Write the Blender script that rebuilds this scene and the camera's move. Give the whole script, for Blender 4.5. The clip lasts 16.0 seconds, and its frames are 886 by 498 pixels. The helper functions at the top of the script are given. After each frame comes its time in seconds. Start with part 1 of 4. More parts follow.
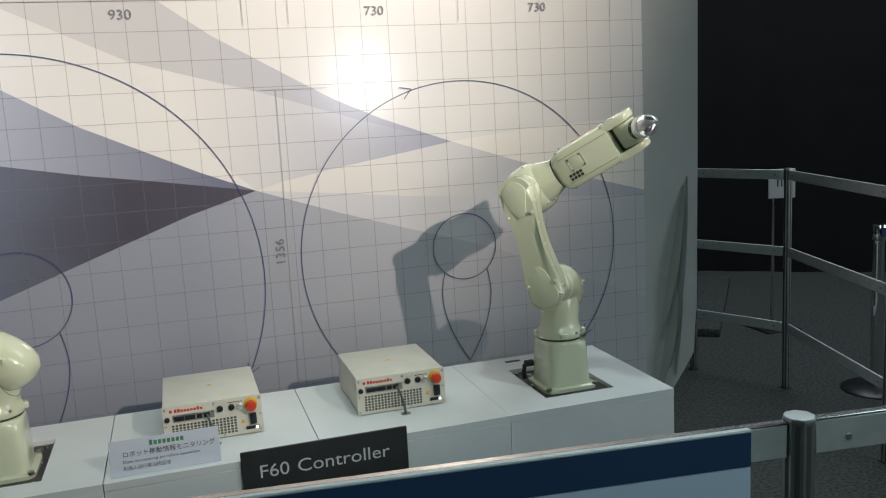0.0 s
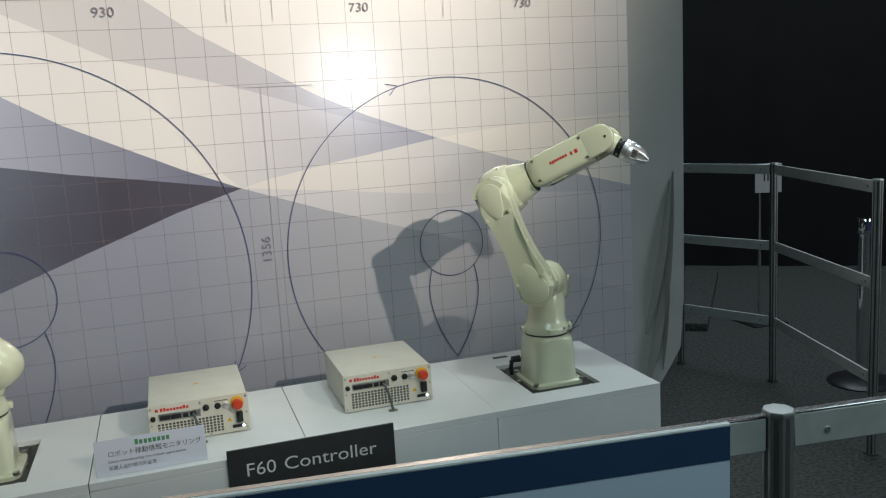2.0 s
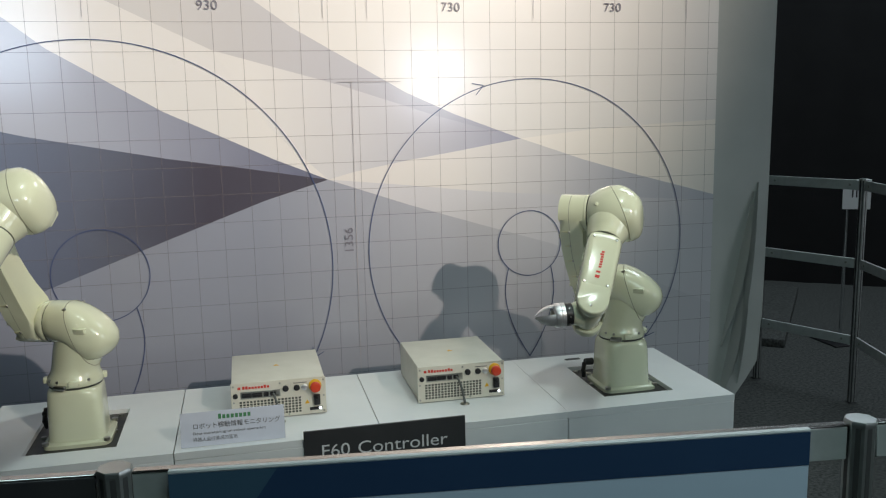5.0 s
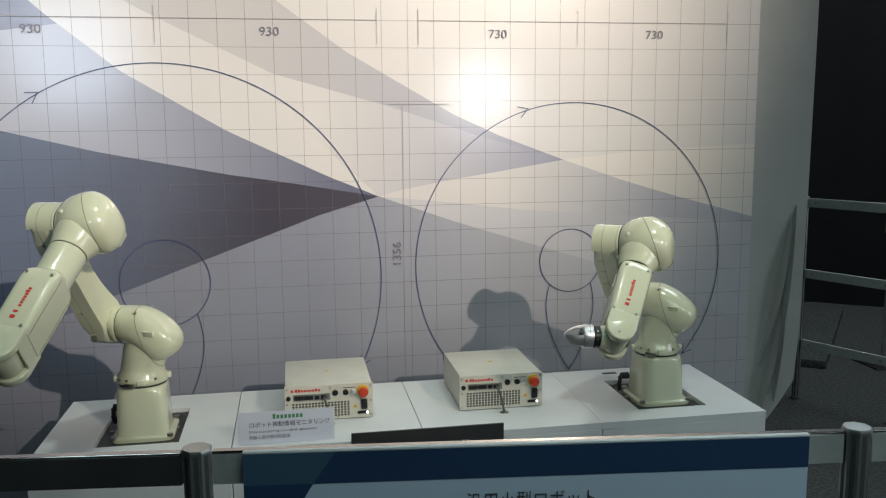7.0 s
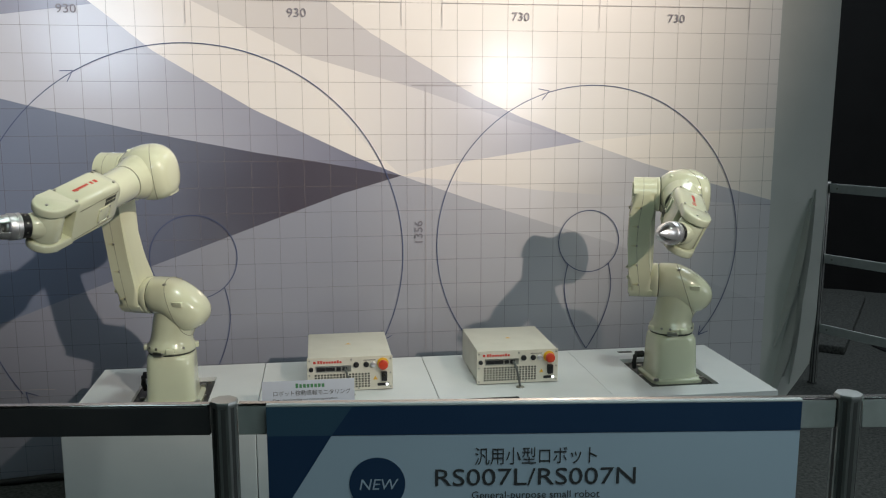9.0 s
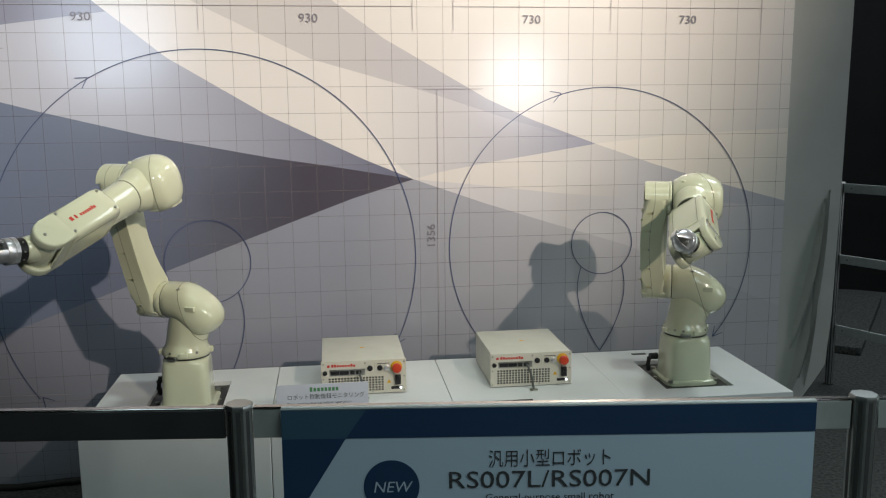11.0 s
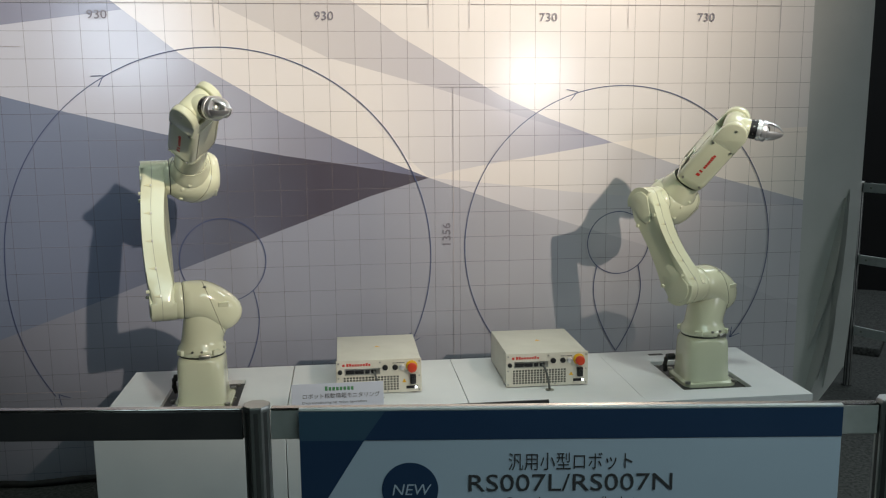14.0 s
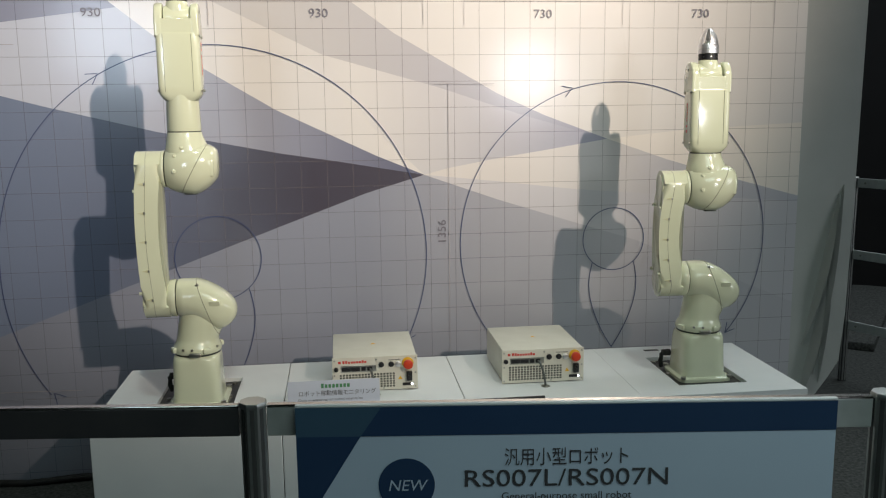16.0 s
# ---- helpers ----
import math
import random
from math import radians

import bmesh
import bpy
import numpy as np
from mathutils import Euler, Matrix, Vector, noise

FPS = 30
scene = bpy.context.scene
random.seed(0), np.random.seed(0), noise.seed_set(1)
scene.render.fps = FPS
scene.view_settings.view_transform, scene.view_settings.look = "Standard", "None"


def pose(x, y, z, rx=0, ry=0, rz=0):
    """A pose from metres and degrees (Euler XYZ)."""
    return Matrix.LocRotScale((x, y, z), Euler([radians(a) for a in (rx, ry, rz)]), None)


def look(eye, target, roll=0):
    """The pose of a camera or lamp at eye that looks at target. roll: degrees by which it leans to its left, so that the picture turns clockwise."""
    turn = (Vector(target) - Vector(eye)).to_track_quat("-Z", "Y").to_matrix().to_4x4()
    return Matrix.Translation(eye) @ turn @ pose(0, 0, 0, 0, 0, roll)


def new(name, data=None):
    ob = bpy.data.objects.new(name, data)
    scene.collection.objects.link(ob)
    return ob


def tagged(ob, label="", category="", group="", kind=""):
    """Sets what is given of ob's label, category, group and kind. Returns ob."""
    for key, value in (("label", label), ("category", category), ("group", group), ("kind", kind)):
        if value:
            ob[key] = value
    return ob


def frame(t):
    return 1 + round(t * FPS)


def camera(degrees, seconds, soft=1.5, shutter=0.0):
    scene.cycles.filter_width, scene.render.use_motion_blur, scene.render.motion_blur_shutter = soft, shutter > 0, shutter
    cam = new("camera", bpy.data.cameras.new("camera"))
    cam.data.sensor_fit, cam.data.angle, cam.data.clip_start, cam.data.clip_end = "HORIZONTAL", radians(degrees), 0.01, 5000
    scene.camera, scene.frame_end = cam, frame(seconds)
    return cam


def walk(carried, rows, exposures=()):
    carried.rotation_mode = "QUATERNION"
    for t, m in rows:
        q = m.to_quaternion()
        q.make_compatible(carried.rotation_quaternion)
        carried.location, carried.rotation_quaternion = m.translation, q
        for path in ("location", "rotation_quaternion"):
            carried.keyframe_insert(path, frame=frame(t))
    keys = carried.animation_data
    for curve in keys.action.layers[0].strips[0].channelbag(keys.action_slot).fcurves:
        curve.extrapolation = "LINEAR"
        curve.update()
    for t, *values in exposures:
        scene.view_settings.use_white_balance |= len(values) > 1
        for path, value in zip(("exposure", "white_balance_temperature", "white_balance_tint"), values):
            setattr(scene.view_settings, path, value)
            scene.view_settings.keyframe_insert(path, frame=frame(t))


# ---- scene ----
cam = camera(54.5, 16.0, soft=1.15)
PATH = [
    (0, (-0.486, -3.426, 1.571), (0.097, -1.541, 1.246), -3.1),
    (0.5, (-0.485, -3.428, 1.571), (0.101, -1.543, 1.246), -3.2),
    (1, (-0.481, -3.432, 1.571), (0.116, -1.551, 1.243), -3.2),
    (1.5, (-0.472, -3.433, 1.572), (0.131, -1.556, 1.238), -3.3),
    (2, (-0.471, -3.43, 1.57), (0.132, -1.553, 1.236), -3.4),
    (2.5, (-0.472, -3.435, 1.572), (0.125, -1.555, 1.241), -3.4),
    (3, (-0.469, -3.434, 1.57), (0.124, -1.553, 1.242), -3.3),
    (3.5, (-0.471, -3.431, 1.568), (0.129, -1.552, 1.234), -3.1),
    (4, (-0.476, -3.427, 1.567), (0.115, -1.547, 1.225), -2.9),
    (4.5, (-0.497, -3.441, 1.566), (0.022, -1.539, 1.227), -2.1),
    (5, (-0.514, -3.47, 1.565), (-0.069, -1.548, 1.24), -1.2),
    (7.5, (-0.546, -3.667, 1.599), (-0.221, -1.715, 1.31), -0.3),
    (8, (-0.55, -3.695, 1.594), (-0.244, -1.742, 1.285), 0.1),
    (8.5, (-0.536, -3.701, 1.586), (-0.233, -1.751, 1.262), 0.1),
    (9, (-0.537, -3.711, 1.583), (-0.252, -1.758, 1.256), 0.0),
    (11.5, (-0.537, -3.716, 1.584), (-0.294, -1.757, 1.267), -0.7),
    (12, (-0.538, -3.715, 1.588), (-0.31, -1.753, 1.272), -0.8),
    (12.5, (-0.54, -3.711, 1.587), (-0.31, -1.75, 1.27), -0.9),
    (13, (-0.539, -3.706, 1.587), (-0.308, -1.744, 1.271), -0.8),
    (13.5, (-0.539, -3.699, 1.584), (-0.308, -1.738, 1.269), -0.6),
    (14, (-0.546, -3.698, 1.584), (-0.32, -1.738, 1.261), -0.5),
    (14.5, (-0.549, -3.7, 1.584), (-0.323, -1.739, 1.26), -0.5),
    (15, (-0.546, -3.703, 1.585), (-0.321, -1.743, 1.258), -0.6),
    (15.5, (-0.548, -3.703, 1.583), (-0.316, -1.745, 1.248), -0.6),
    (16, (-0.546, -3.7, 1.582), (-0.31, -1.742, 1.253), -0.7),
]
walk(cam, [(t, look(eye, target, roll)) for t, eye, target, roll in PATH], exposures=[(0.0, 0.06, 6320, 10), (4.2, 0.06, 6320, 10), (7.5, 0.0, 6500, 11), (16.0, 0.0, 6650, 12)])

# ---- light ----
world = bpy.data.worlds.new("world")
scene.world = world
world.use_nodes = True
world.node_tree.nodes["Background"].inputs[0].default_value = (0.55, 0.72, 0.80, 1)
world.node_tree.nodes["Background"].inputs[1].default_value = 0.045


def lamp(name, kind, energy, color, m, size=0.1, spot=60, blend=1.0):
    data = bpy.data.lights.new(name, kind)
    data.energy, data.color = energy, color
    if kind == "SPOT":
        data.spot_size, data.spot_blend, data.shadow_soft_size = radians(spot), blend, size
    elif kind == "AREA":
        data.size = size
    else:
        data.shadow_soft_size = size
    ob = new(name, data)
    ob.matrix_world = m
    return ob


# hall floodlight that throws the robots' shadows on the wall, and one more whose glare shows on the print
lamp("key_spot", "SPOT", 3050, (1.0, 0.865, 0.715), look((2.88, -7.59, 4.63), (-0.46, 0, 2.50)), 0.060, 33, 1.0)
lamp("glare_spot", "SPOT", 76, (0.90, 0.95, 1.0), look((1.22, -4.25, 1.85), (0.27, 0, 1.75)), 0.28, 27, 1.0)
# added cool fill that lifts the wall's upper left, no lamp of the hall
lamp("cool_fill", "SPOT", 125, (0.70, 0.85, 1.0), look((-2.35, -4.2, 2.25), (-1.60, 0, 1.90)), 0.50, 38, 1.0)
for x in (-0.85, 0.75):
    lamp("truss_spot", "SPOT", 116, (0.84, 1.0, 0.93), look((x, -1.75, 4.7), (x, -0.85, 0.5)), 0.10, 44, 0.9)
# unseen fill, added to brighten the barrier panel and table fronts
lamp("barrier_fill", "AREA", 27, (0.70, 0.95, 0.93), look((0.3, -3.9, 3.0), (0.3, -3.3, 0)), 1.6)
# unseen fill behind the wall line, added for the carpet and fence on the right
lamp("floor_fill", "AREA", 125, (0.82, 0.94, 1.0), look((3.6, 1.2, 5.5), (3.2, 0.6, 0)), 2.5)
# added soft panel out of view, gives the metal rails a bright reflection
lamp("rail_fill", "AREA", 68, (0.88, 0.95, 1.0), look((6.2, -5.0, 2.6), (1.0, -1.6, 0.8)), 2.6)


# ---- materials ----
def material(name, color, rough=0.5, metal=0.0, coat=0.0, color2=None, scale=8.0, bump=0.0, bump_scale=120.0, ior=1.45,
             gradient=None, emit=0.0, coat_rough=0.08, alpha=1.0):
    m = bpy.data.materials.new(name)
    m.use_nodes = True
    nt = m.node_tree
    b = nt.nodes["Principled BSDF"]
    b.inputs["Base Color"].default_value = (*color, 1)
    b.inputs["Roughness"].default_value = rough
    b.inputs["Metallic"].default_value = metal
    b.inputs["IOR"].default_value = ior
    b.inputs["Coat Weight"].default_value = coat
    b.inputs["Coat Roughness"].default_value = coat_rough
    b.inputs["Alpha"].default_value = alpha
    tc = nt.nodes.new("ShaderNodeTexCoord")
    if color2 is not None:
        mix = nt.nodes.new("ShaderNodeMix")
        mix.data_type = "RGBA"
        mix.inputs["A"].default_value, mix.inputs["B"].default_value = (*color, 1), (*color2, 1)
        if gradient:
            axis, lo, hi = gradient
            sep = nt.nodes.new("ShaderNodeSeparateXYZ")
            nt.links.new(tc.outputs["Object"], sep.inputs[0])
            rng = nt.nodes.new("ShaderNodeMapRange")
            rng.inputs["From Min"].default_value, rng.inputs["From Max"].default_value = lo, hi
            nt.links.new(sep.outputs[axis], rng.inputs["Value"])
            nt.links.new(rng.outputs["Result"], mix.inputs["Factor"])
        else:
            n = nt.nodes.new("ShaderNodeTexNoise")
            n.inputs["Scale"].default_value, n.inputs["Detail"].default_value = scale, 6
            nt.links.new(tc.outputs["Object"], n.inputs["Vector"])
            ramp = nt.nodes.new("ShaderNodeMapRange")
            ramp.inputs["From Min"].default_value, ramp.inputs["From Max"].default_value = 0.35, 0.65
            nt.links.new(n.outputs["Fac"], ramp.inputs["Value"])
            nt.links.new(ramp.outputs["Result"], mix.inputs["Factor"])
        nt.links.new(mix.outputs["Result"], b.inputs["Base Color"])
    if bump:
        n2 = nt.nodes.new("ShaderNodeTexNoise")
        n2.inputs["Scale"].default_value, n2.inputs["Detail"].default_value = bump_scale, 4
        nt.links.new(tc.outputs["Object"], n2.inputs["Vector"])
        bp = nt.nodes.new("ShaderNodeBump")
        bp.inputs["Strength"].default_value, bp.inputs["Distance"].default_value = bump, 0.004
        nt.links.new(n2.outputs["Fac"], bp.inputs["Height"])
        nt.links.new(bp.outputs["Normal"], b.inputs["Normal"])
    if emit:
        b.inputs["Emission Color"].default_value = (*color, 1)
        b.inputs["Emission Strength"].default_value = emit
    return m


PRINT_ROUGH = 0.33
M = {
    "paint": material("cream_paint", (0.715, 0.735, 0.540), 0.19, 0, 0.8, (0.690, 0.712, 0.520), 6, 0.015, 220),
    # darker copy of the cream paint: shade of the screw pockets as colour
    "pocket": material("shaded_recess_paint", (0.60, 0.585, 0.37), 0.5),
    "seam": material("fine_seam", (0.22, 0.215, 0.15), 0.6),
    "gap": material("joint_gap", (0.05, 0.055, 0.045), 0.6),
    "steel": material("turned_steel", (0.88, 0.88, 0.89), 0.36, 0.85, 0, (0.74, 0.74, 0.76), 30),
    "bolt": material("bolt_steel", (0.42, 0.42, 0.38), 0.35, 1.0),
    "black": material("black_anodised", (0.015, 0.015, 0.017), 0.38),
    "rubber": material("black_rubber", (0.02, 0.02, 0.02), 0.55),
    "red": material("red_print", (0.60, 0.045, 0.03), 0.45),
    "white": material("white_laminate", (0.80, 0.81, 0.81), 0.42, 0, 0, (0.74, 0.755, 0.76), 3.5, 0.03, 90),
    "plate": material("dark_base_plate", (0.030, 0.031, 0.030), 0.42, 0.3, 0, (0.06, 0.06, 0.055), 12),
    "case": material("beige_powder_coat", (0.66, 0.64, 0.56), 0.48, 0, 0, (0.62, 0.60, 0.52), 14, 0.06, 600),
    "face": material("beige_face_plate", (0.70, 0.67, 0.58), 0.45, 0, 0, (0.66, 0.63, 0.54), 20, 0.03, 500),
    "yellow": material("yellow_plastic", (0.75, 0.42, 0.02), 0.4),
    "estop": material("red_plastic", (0.62, 0.06, 0.025), 0.3),
    "lit": material("lit_button", (0.9, 0.95, 1.0), 0.3, emit=2.0),
    "cable": material("grey_cable", (0.10, 0.105, 0.10), 0.5),
    "card": material("lilac_card", (0.66, 0.68, 0.78), 0.55, 0, 0, (0.62, 0.64, 0.74), 10),
    "ink": material("dark_ink", (0.05, 0.05, 0.055), 0.6),
    "green": material("green_ink", (0.08, 0.26, 0.12), 0.6),
    "sign": material("charcoal_sign", (0.035, 0.036, 0.038), 0.45, 0, 0, (0.045, 0.046, 0.048), 10),
    "sign_text": material("white_vinyl", (0.72, 0.73, 0.73), 0.5),
    "navy": material("navy_print", (0.018, 0.045, 0.105), 0.4, 0, 0, (0.022, 0.052, 0.115), 5),
    "steel_blue": material("grey_blue_print", (0.045, 0.095, 0.15), 0.4),
    "pale": material("pale_blue_print", (0.47, 0.565, 0.68), 0.45, 0, 0, (0.445, 0.54, 0.655), 3),
    "alu": material("anodised_aluminium", (0.50, 0.52, 0.51), 0.36, 0.9, 0, (0.40, 0.42, 0.41), 18, 0.05, 200),
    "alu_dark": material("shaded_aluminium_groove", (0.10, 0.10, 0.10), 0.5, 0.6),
    "rail": material("brushed_rail", (0.56, 0.58, 0.57), 0.36, 0.45, 0, (0.48, 0.50, 0.49), 25, 0.04, 250),
    "fence": material("satin_fence_aluminium", (0.70, 0.73, 0.72), 0.42, 0.25, 0, (0.62, 0.65, 0.64), 25, 0.04, 250),
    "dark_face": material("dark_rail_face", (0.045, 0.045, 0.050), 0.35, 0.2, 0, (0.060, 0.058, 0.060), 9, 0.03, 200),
    "edge": material("polished_edge", (0.46, 0.45, 0.44), 0.24, 1.0, 0, (0.36, 0.35, 0.34), 14, 0.03, 150),
    "chrome": material("chrome", (0.75, 0.77, 0.78), 0.10, 1.0),
    "belt": material("navy_belt", (0.03, 0.05, 0.14), 0.6),
    "carpet": material("grey_carpet", (0.080, 0.085, 0.080), 0.95, 0, 0, (0.030, 0.032, 0.031), 62, 0.9, 350),
    "curtain": material("black_curtain", (0.004, 0.004, 0.0045), 0.95, 0, 0, (0.006, 0.006, 0.0065), 4),
    "hall": material("dark_hall", (0.05, 0.052, 0.055), 0.8, 0, 0, (0.04, 0.042, 0.045), 1),
    "fabric": material("tension_fabric", (0.46, 0.475, 0.46), 0.7, 0, 0, (0.43, 0.445, 0.43), 5, 0.15, 30),
    "print": material("satin_print", (0.74, 0.71, 0.685), PRINT_ROUGH, 0, 0.85, (0.71, 0.69, 0.68), 1.2, 0.02, 60, coat_rough=0.18),
    "line": material("grey_line", (0.26, 0.225, 0.225), 0.3, alpha=0.34),
    "dim_line": material("thin_dimension_ink", (0.40, 0.37, 0.39), 0.4),
    "p_corner": material("print_corner", (0.27, 0.28, 0.37), PRINT_ROUGH, 0, 0.85, (0.31, 0.32, 0.41), 1.5, 0.02, 60, coat_rough=0.18),
    "dim": material("dimension_ink", (0.19, 0.18, 0.22), 0.4),
    "curve": material("blue_curve_ink", (0.055, 0.075, 0.17), 0.4),
    "p_lilac": material("print_lilac", (0.62, 0.64, 0.72), PRINT_ROUGH, 0, 0.85, (0.150, 0.158, 0.232), gradient=("X", -1.9, -0.3), coat_rough=0.18),
    "p_dark": material("print_dark", (0.225, 0.275, 0.39), PRINT_ROUGH, 0, 0.85, (0.062, 0.056, 0.080), gradient=("X", -2.1, -0.65), coat_rough=0.18),
    "p_low": material("print_low", (0.265, 0.282, 0.348), PRINT_ROUGH, 0, 0.85, (0.50, 0.495, 0.535), gradient=("X", -0.45, 0.75), coat_rough=0.18),
    "p_band": material("print_band", (0.60, 0.58, 0.575), PRINT_ROUGH, 0, 0.85, (0.34, 0.345, 0.44), gradient=("X", -0.8, 0.6), coat_rough=0.18),
    "p_beam": material("print_beam", (0.80, 0.76, 0.73), PRINT_ROUGH, 0, 0.85, (0.82, 0.77, 0.71), gradient=("X", 0, 1.5), coat_rough=0.18),
    "p_fade": material("print_fade", (0.70, 0.665, 0.645), PRINT_ROUGH, 0, 0.85, (0.47, 0.475, 0.53), gradient=("X", 0.35, 1.1), coat_rough=0.18),
    "p_blush": material("print_blush", (0.722, 0.70, 0.688), PRINT_ROUGH, 0, 0.85, (0.34, 0.345, 0.44), gradient=("X", -0.45, 0.6), coat_rough=0.18),
    "p_mid": material("print_mid", (0.60, 0.585, 0.615), PRINT_ROUGH, 0, 0.85, (0.535, 0.53, 0.57), gradient=("X", 0, 1.5), coat_rough=0.18),
}


# ---- building helpers ----
def mesh_of(name, bm, smooth=True):
    bmesh.ops.recalc_face_normals(bm, faces=bm.faces)
    data = bpy.data.meshes.new(name)
    bm.to_mesh(data)
    bm.free()
    if smooth:
        for p in data.polygons:
            p.use_smooth = True
        data.set_sharp_from_angle(angle=radians(38))
    return data


def part(name, bm, mat, parent=None, label="", at=None, smooth=True):
    """One bmesh as one mesh object, under its thing or part."""
    data = mesh_of(name, bm, smooth)
    data.materials.append(M[mat])
    ob = new(name, data)
    if parent is not None:
        ob.parent = parent
    if at is not None:
        ob.matrix_basis = at
    return tagged(ob, label)


def thing(name, label, category, at=None, group="", kind=""):
    ob = new(name)
    ob.empty_display_size = 0.05
    if at is not None:
        ob.matrix_basis = at
    return tagged(ob, label, category, group, kind)


def box(x0, x1, y0, y1, z0, z1, bevel=0.0, seg=2, bm=None):
    out = bm or bmesh.new()
    piece = bmesh.new()
    bmesh.ops.create_cube(piece, size=1)
    for v in piece.verts:
        v.co = ((x0 + x1) / 2 + v.co.x * (x1 - x0), (y0 + y1) / 2 + v.co.y * (y1 - y0), (z0 + z1) / 2 + v.co.z * (z1 - z0))
    if bevel:
        bmesh.ops.bevel(piece, geom=piece.edges[:], offset=bevel, segments=seg, affect="EDGES", profile=0.5)
    merge(out, piece)
    return out


def merge(bm, other, m=None):
    if m is not None:
        other.transform(m)
    data = bpy.data.meshes.new("tmp")
    other.to_mesh(data)
    other.free()
    bm.from_mesh(data)
    bpy.data.meshes.remove(data)
    return bm


AXES = {"Z": Matrix.Identity(4), "X": Matrix.Rotation(radians(90), 4, "Y"), "Y": Matrix.Rotation(radians(-90), 4, "X")}


def loft(secs, n=32, axis="Z", bm=None, m=None, cap=True):
    """Rings along an axis: (height, rx, ry, cx, cy, power); power 2 is an ellipse, more is squarer."""
    piece = bmesh.new()
    rings = []
    for s in secs:
        h, rx, ry, cx, cy, p = (list(s) + [None] * 6)[:6]
        ry, cx, cy, p = rx if ry is None else ry, cx or 0, cy or 0, p or 2
        ring = []
        for k in range(n):
            a = 2 * math.pi * k / n
            c, si = math.cos(a), math.sin(a)
            ring.append(piece.verts.new((cx + rx * math.copysign(abs(c) ** (2 / p), c), cy + ry * math.copysign(abs(si) ** (2 / p), si), h)))
        rings.append(ring)
    for a, b in zip(rings, rings[1:]):
        for k in range(n):
            piece.faces.new((a[k], a[(k + 1) % n], b[(k + 1) % n], b[k]))
    if cap:
        piece.faces.new(rings[0][::-1])
        piece.faces.new(rings[-1])
    piece.transform(AXES[axis])
    if m is not None:
        piece.transform(m)
    return merge(bm or bmesh.new(), piece)


def prism(outline, lo, hi, axis="X", bevel=0.0, seg=3, bm=None, m=None):
    """An outline (two coordinates a point) drawn out along an axis."""
    piece = bmesh.new()
    put = {"X": lambda u, v, h: (h, u, v), "Y": lambda u, v, h: (u, h, v), "Z": lambda u, v, h: (u, v, h)}[axis]
    a = [piece.verts.new(put(u, v, lo)) for u, v in outline]
    b = [piece.verts.new(put(u, v, hi)) for u, v in outline]
    fa, fb = piece.faces.new(a), piece.faces.new(b[::-1])
    for k in range(len(a)):
        j = (k + 1) % len(a)
        piece.faces.new((a[k], b[k], b[j], a[j]))
    if bevel:
        edges = list({e for f in (fa, fb) for e in f.edges})
        bmesh.ops.bevel(piece, geom=edges, offset=bevel, segments=seg, affect="EDGES", profile=0.5)
    if m is not None:
        piece.transform(m)
    return merge(bm or bmesh.new(), piece)


def tube(points, r, n=10, bm=None):
    out = bm or bmesh.new()
    pts = [Vector(p) for p in points]
    rings = []
    for i, p in enumerate(pts):
        d = (pts[min(i + 1, len(pts) - 1)] - pts[max(i - 1, 0)]).normalized()
        q = d.to_track_quat("Z", "Y")
        rings.append([out.verts.new(p + q @ Vector((r * math.cos(2 * math.pi * k / n), r * math.sin(2 * math.pi * k / n), 0))) for k in range(n)])
    for a, b in zip(rings, rings[1:]):
        for k in range(n):
            out.faces.new((a[k], a[(k + 1) % n], b[(k + 1) % n], b[k]))
    out.faces.new(rings[0][::-1])
    out.faces.new(rings[-1])
    return out


def stroke(points, w, y, bm):
    """A flat line of width w on a wall that faces -Y, at depth y."""
    pts = [Vector(p) for p in points]
    left, right = [], []
    for i, p in enumerate(pts):
        d = (pts[min(i + 1, len(pts) - 1)] - pts[max(i - 1, 0)]).normalized()
        o = Vector((-d.y, d.x)) * w / 2
        left.append(bm.verts.new((p.x + o.x, y, p.y + o.y)))
        right.append(bm.verts.new((p.x - o.x, y, p.y - o.y)))
    for k in range(len(pts) - 1):
        bm.faces.new((left[k], left[k + 1], right[k + 1], right[k]))
    return bm


def arc(cx, cz, r, a0, a1, n=64):
    return [(cx + r * math.cos(radians(a0 + (a1 - a0) * k / n)), cz + r * math.sin(radians(a0 + (a1 - a0) * k / n))) for k in range(n + 1)]


def lettering(name, text, height, mat, at, parent=None, align="CENTER", shear=0.0, wide=1.0, label=""):
    """Flat letters, height metres tall; their plane is XY before `at` is applied."""
    cu = bpy.data.curves.new(name, "FONT")
    cu.body, cu.size, cu.align_x, cu.align_y, cu.shear = text, height / 0.72, align, "CENTER", shear
    cu.resolution_u = 3
    tmp = new(name, cu)
    dg = bpy.context.evaluated_depsgraph_get()
    data = bpy.data.meshes.new_from_object(tmp.evaluated_get(dg))
    bpy.data.objects.remove(tmp)
    data.transform(Matrix.Diagonal((wide, 1, 1, 1)))
    data.materials.clear()
    data.materials.append(M[mat])
    ob = new(name, data)
    if parent is not None:
        ob.parent = parent
    ob.matrix_basis = at
    return tagged(ob, label)


FACING = pose(0, 0, 0, 90)      # letters that stand on a wall and face -Y


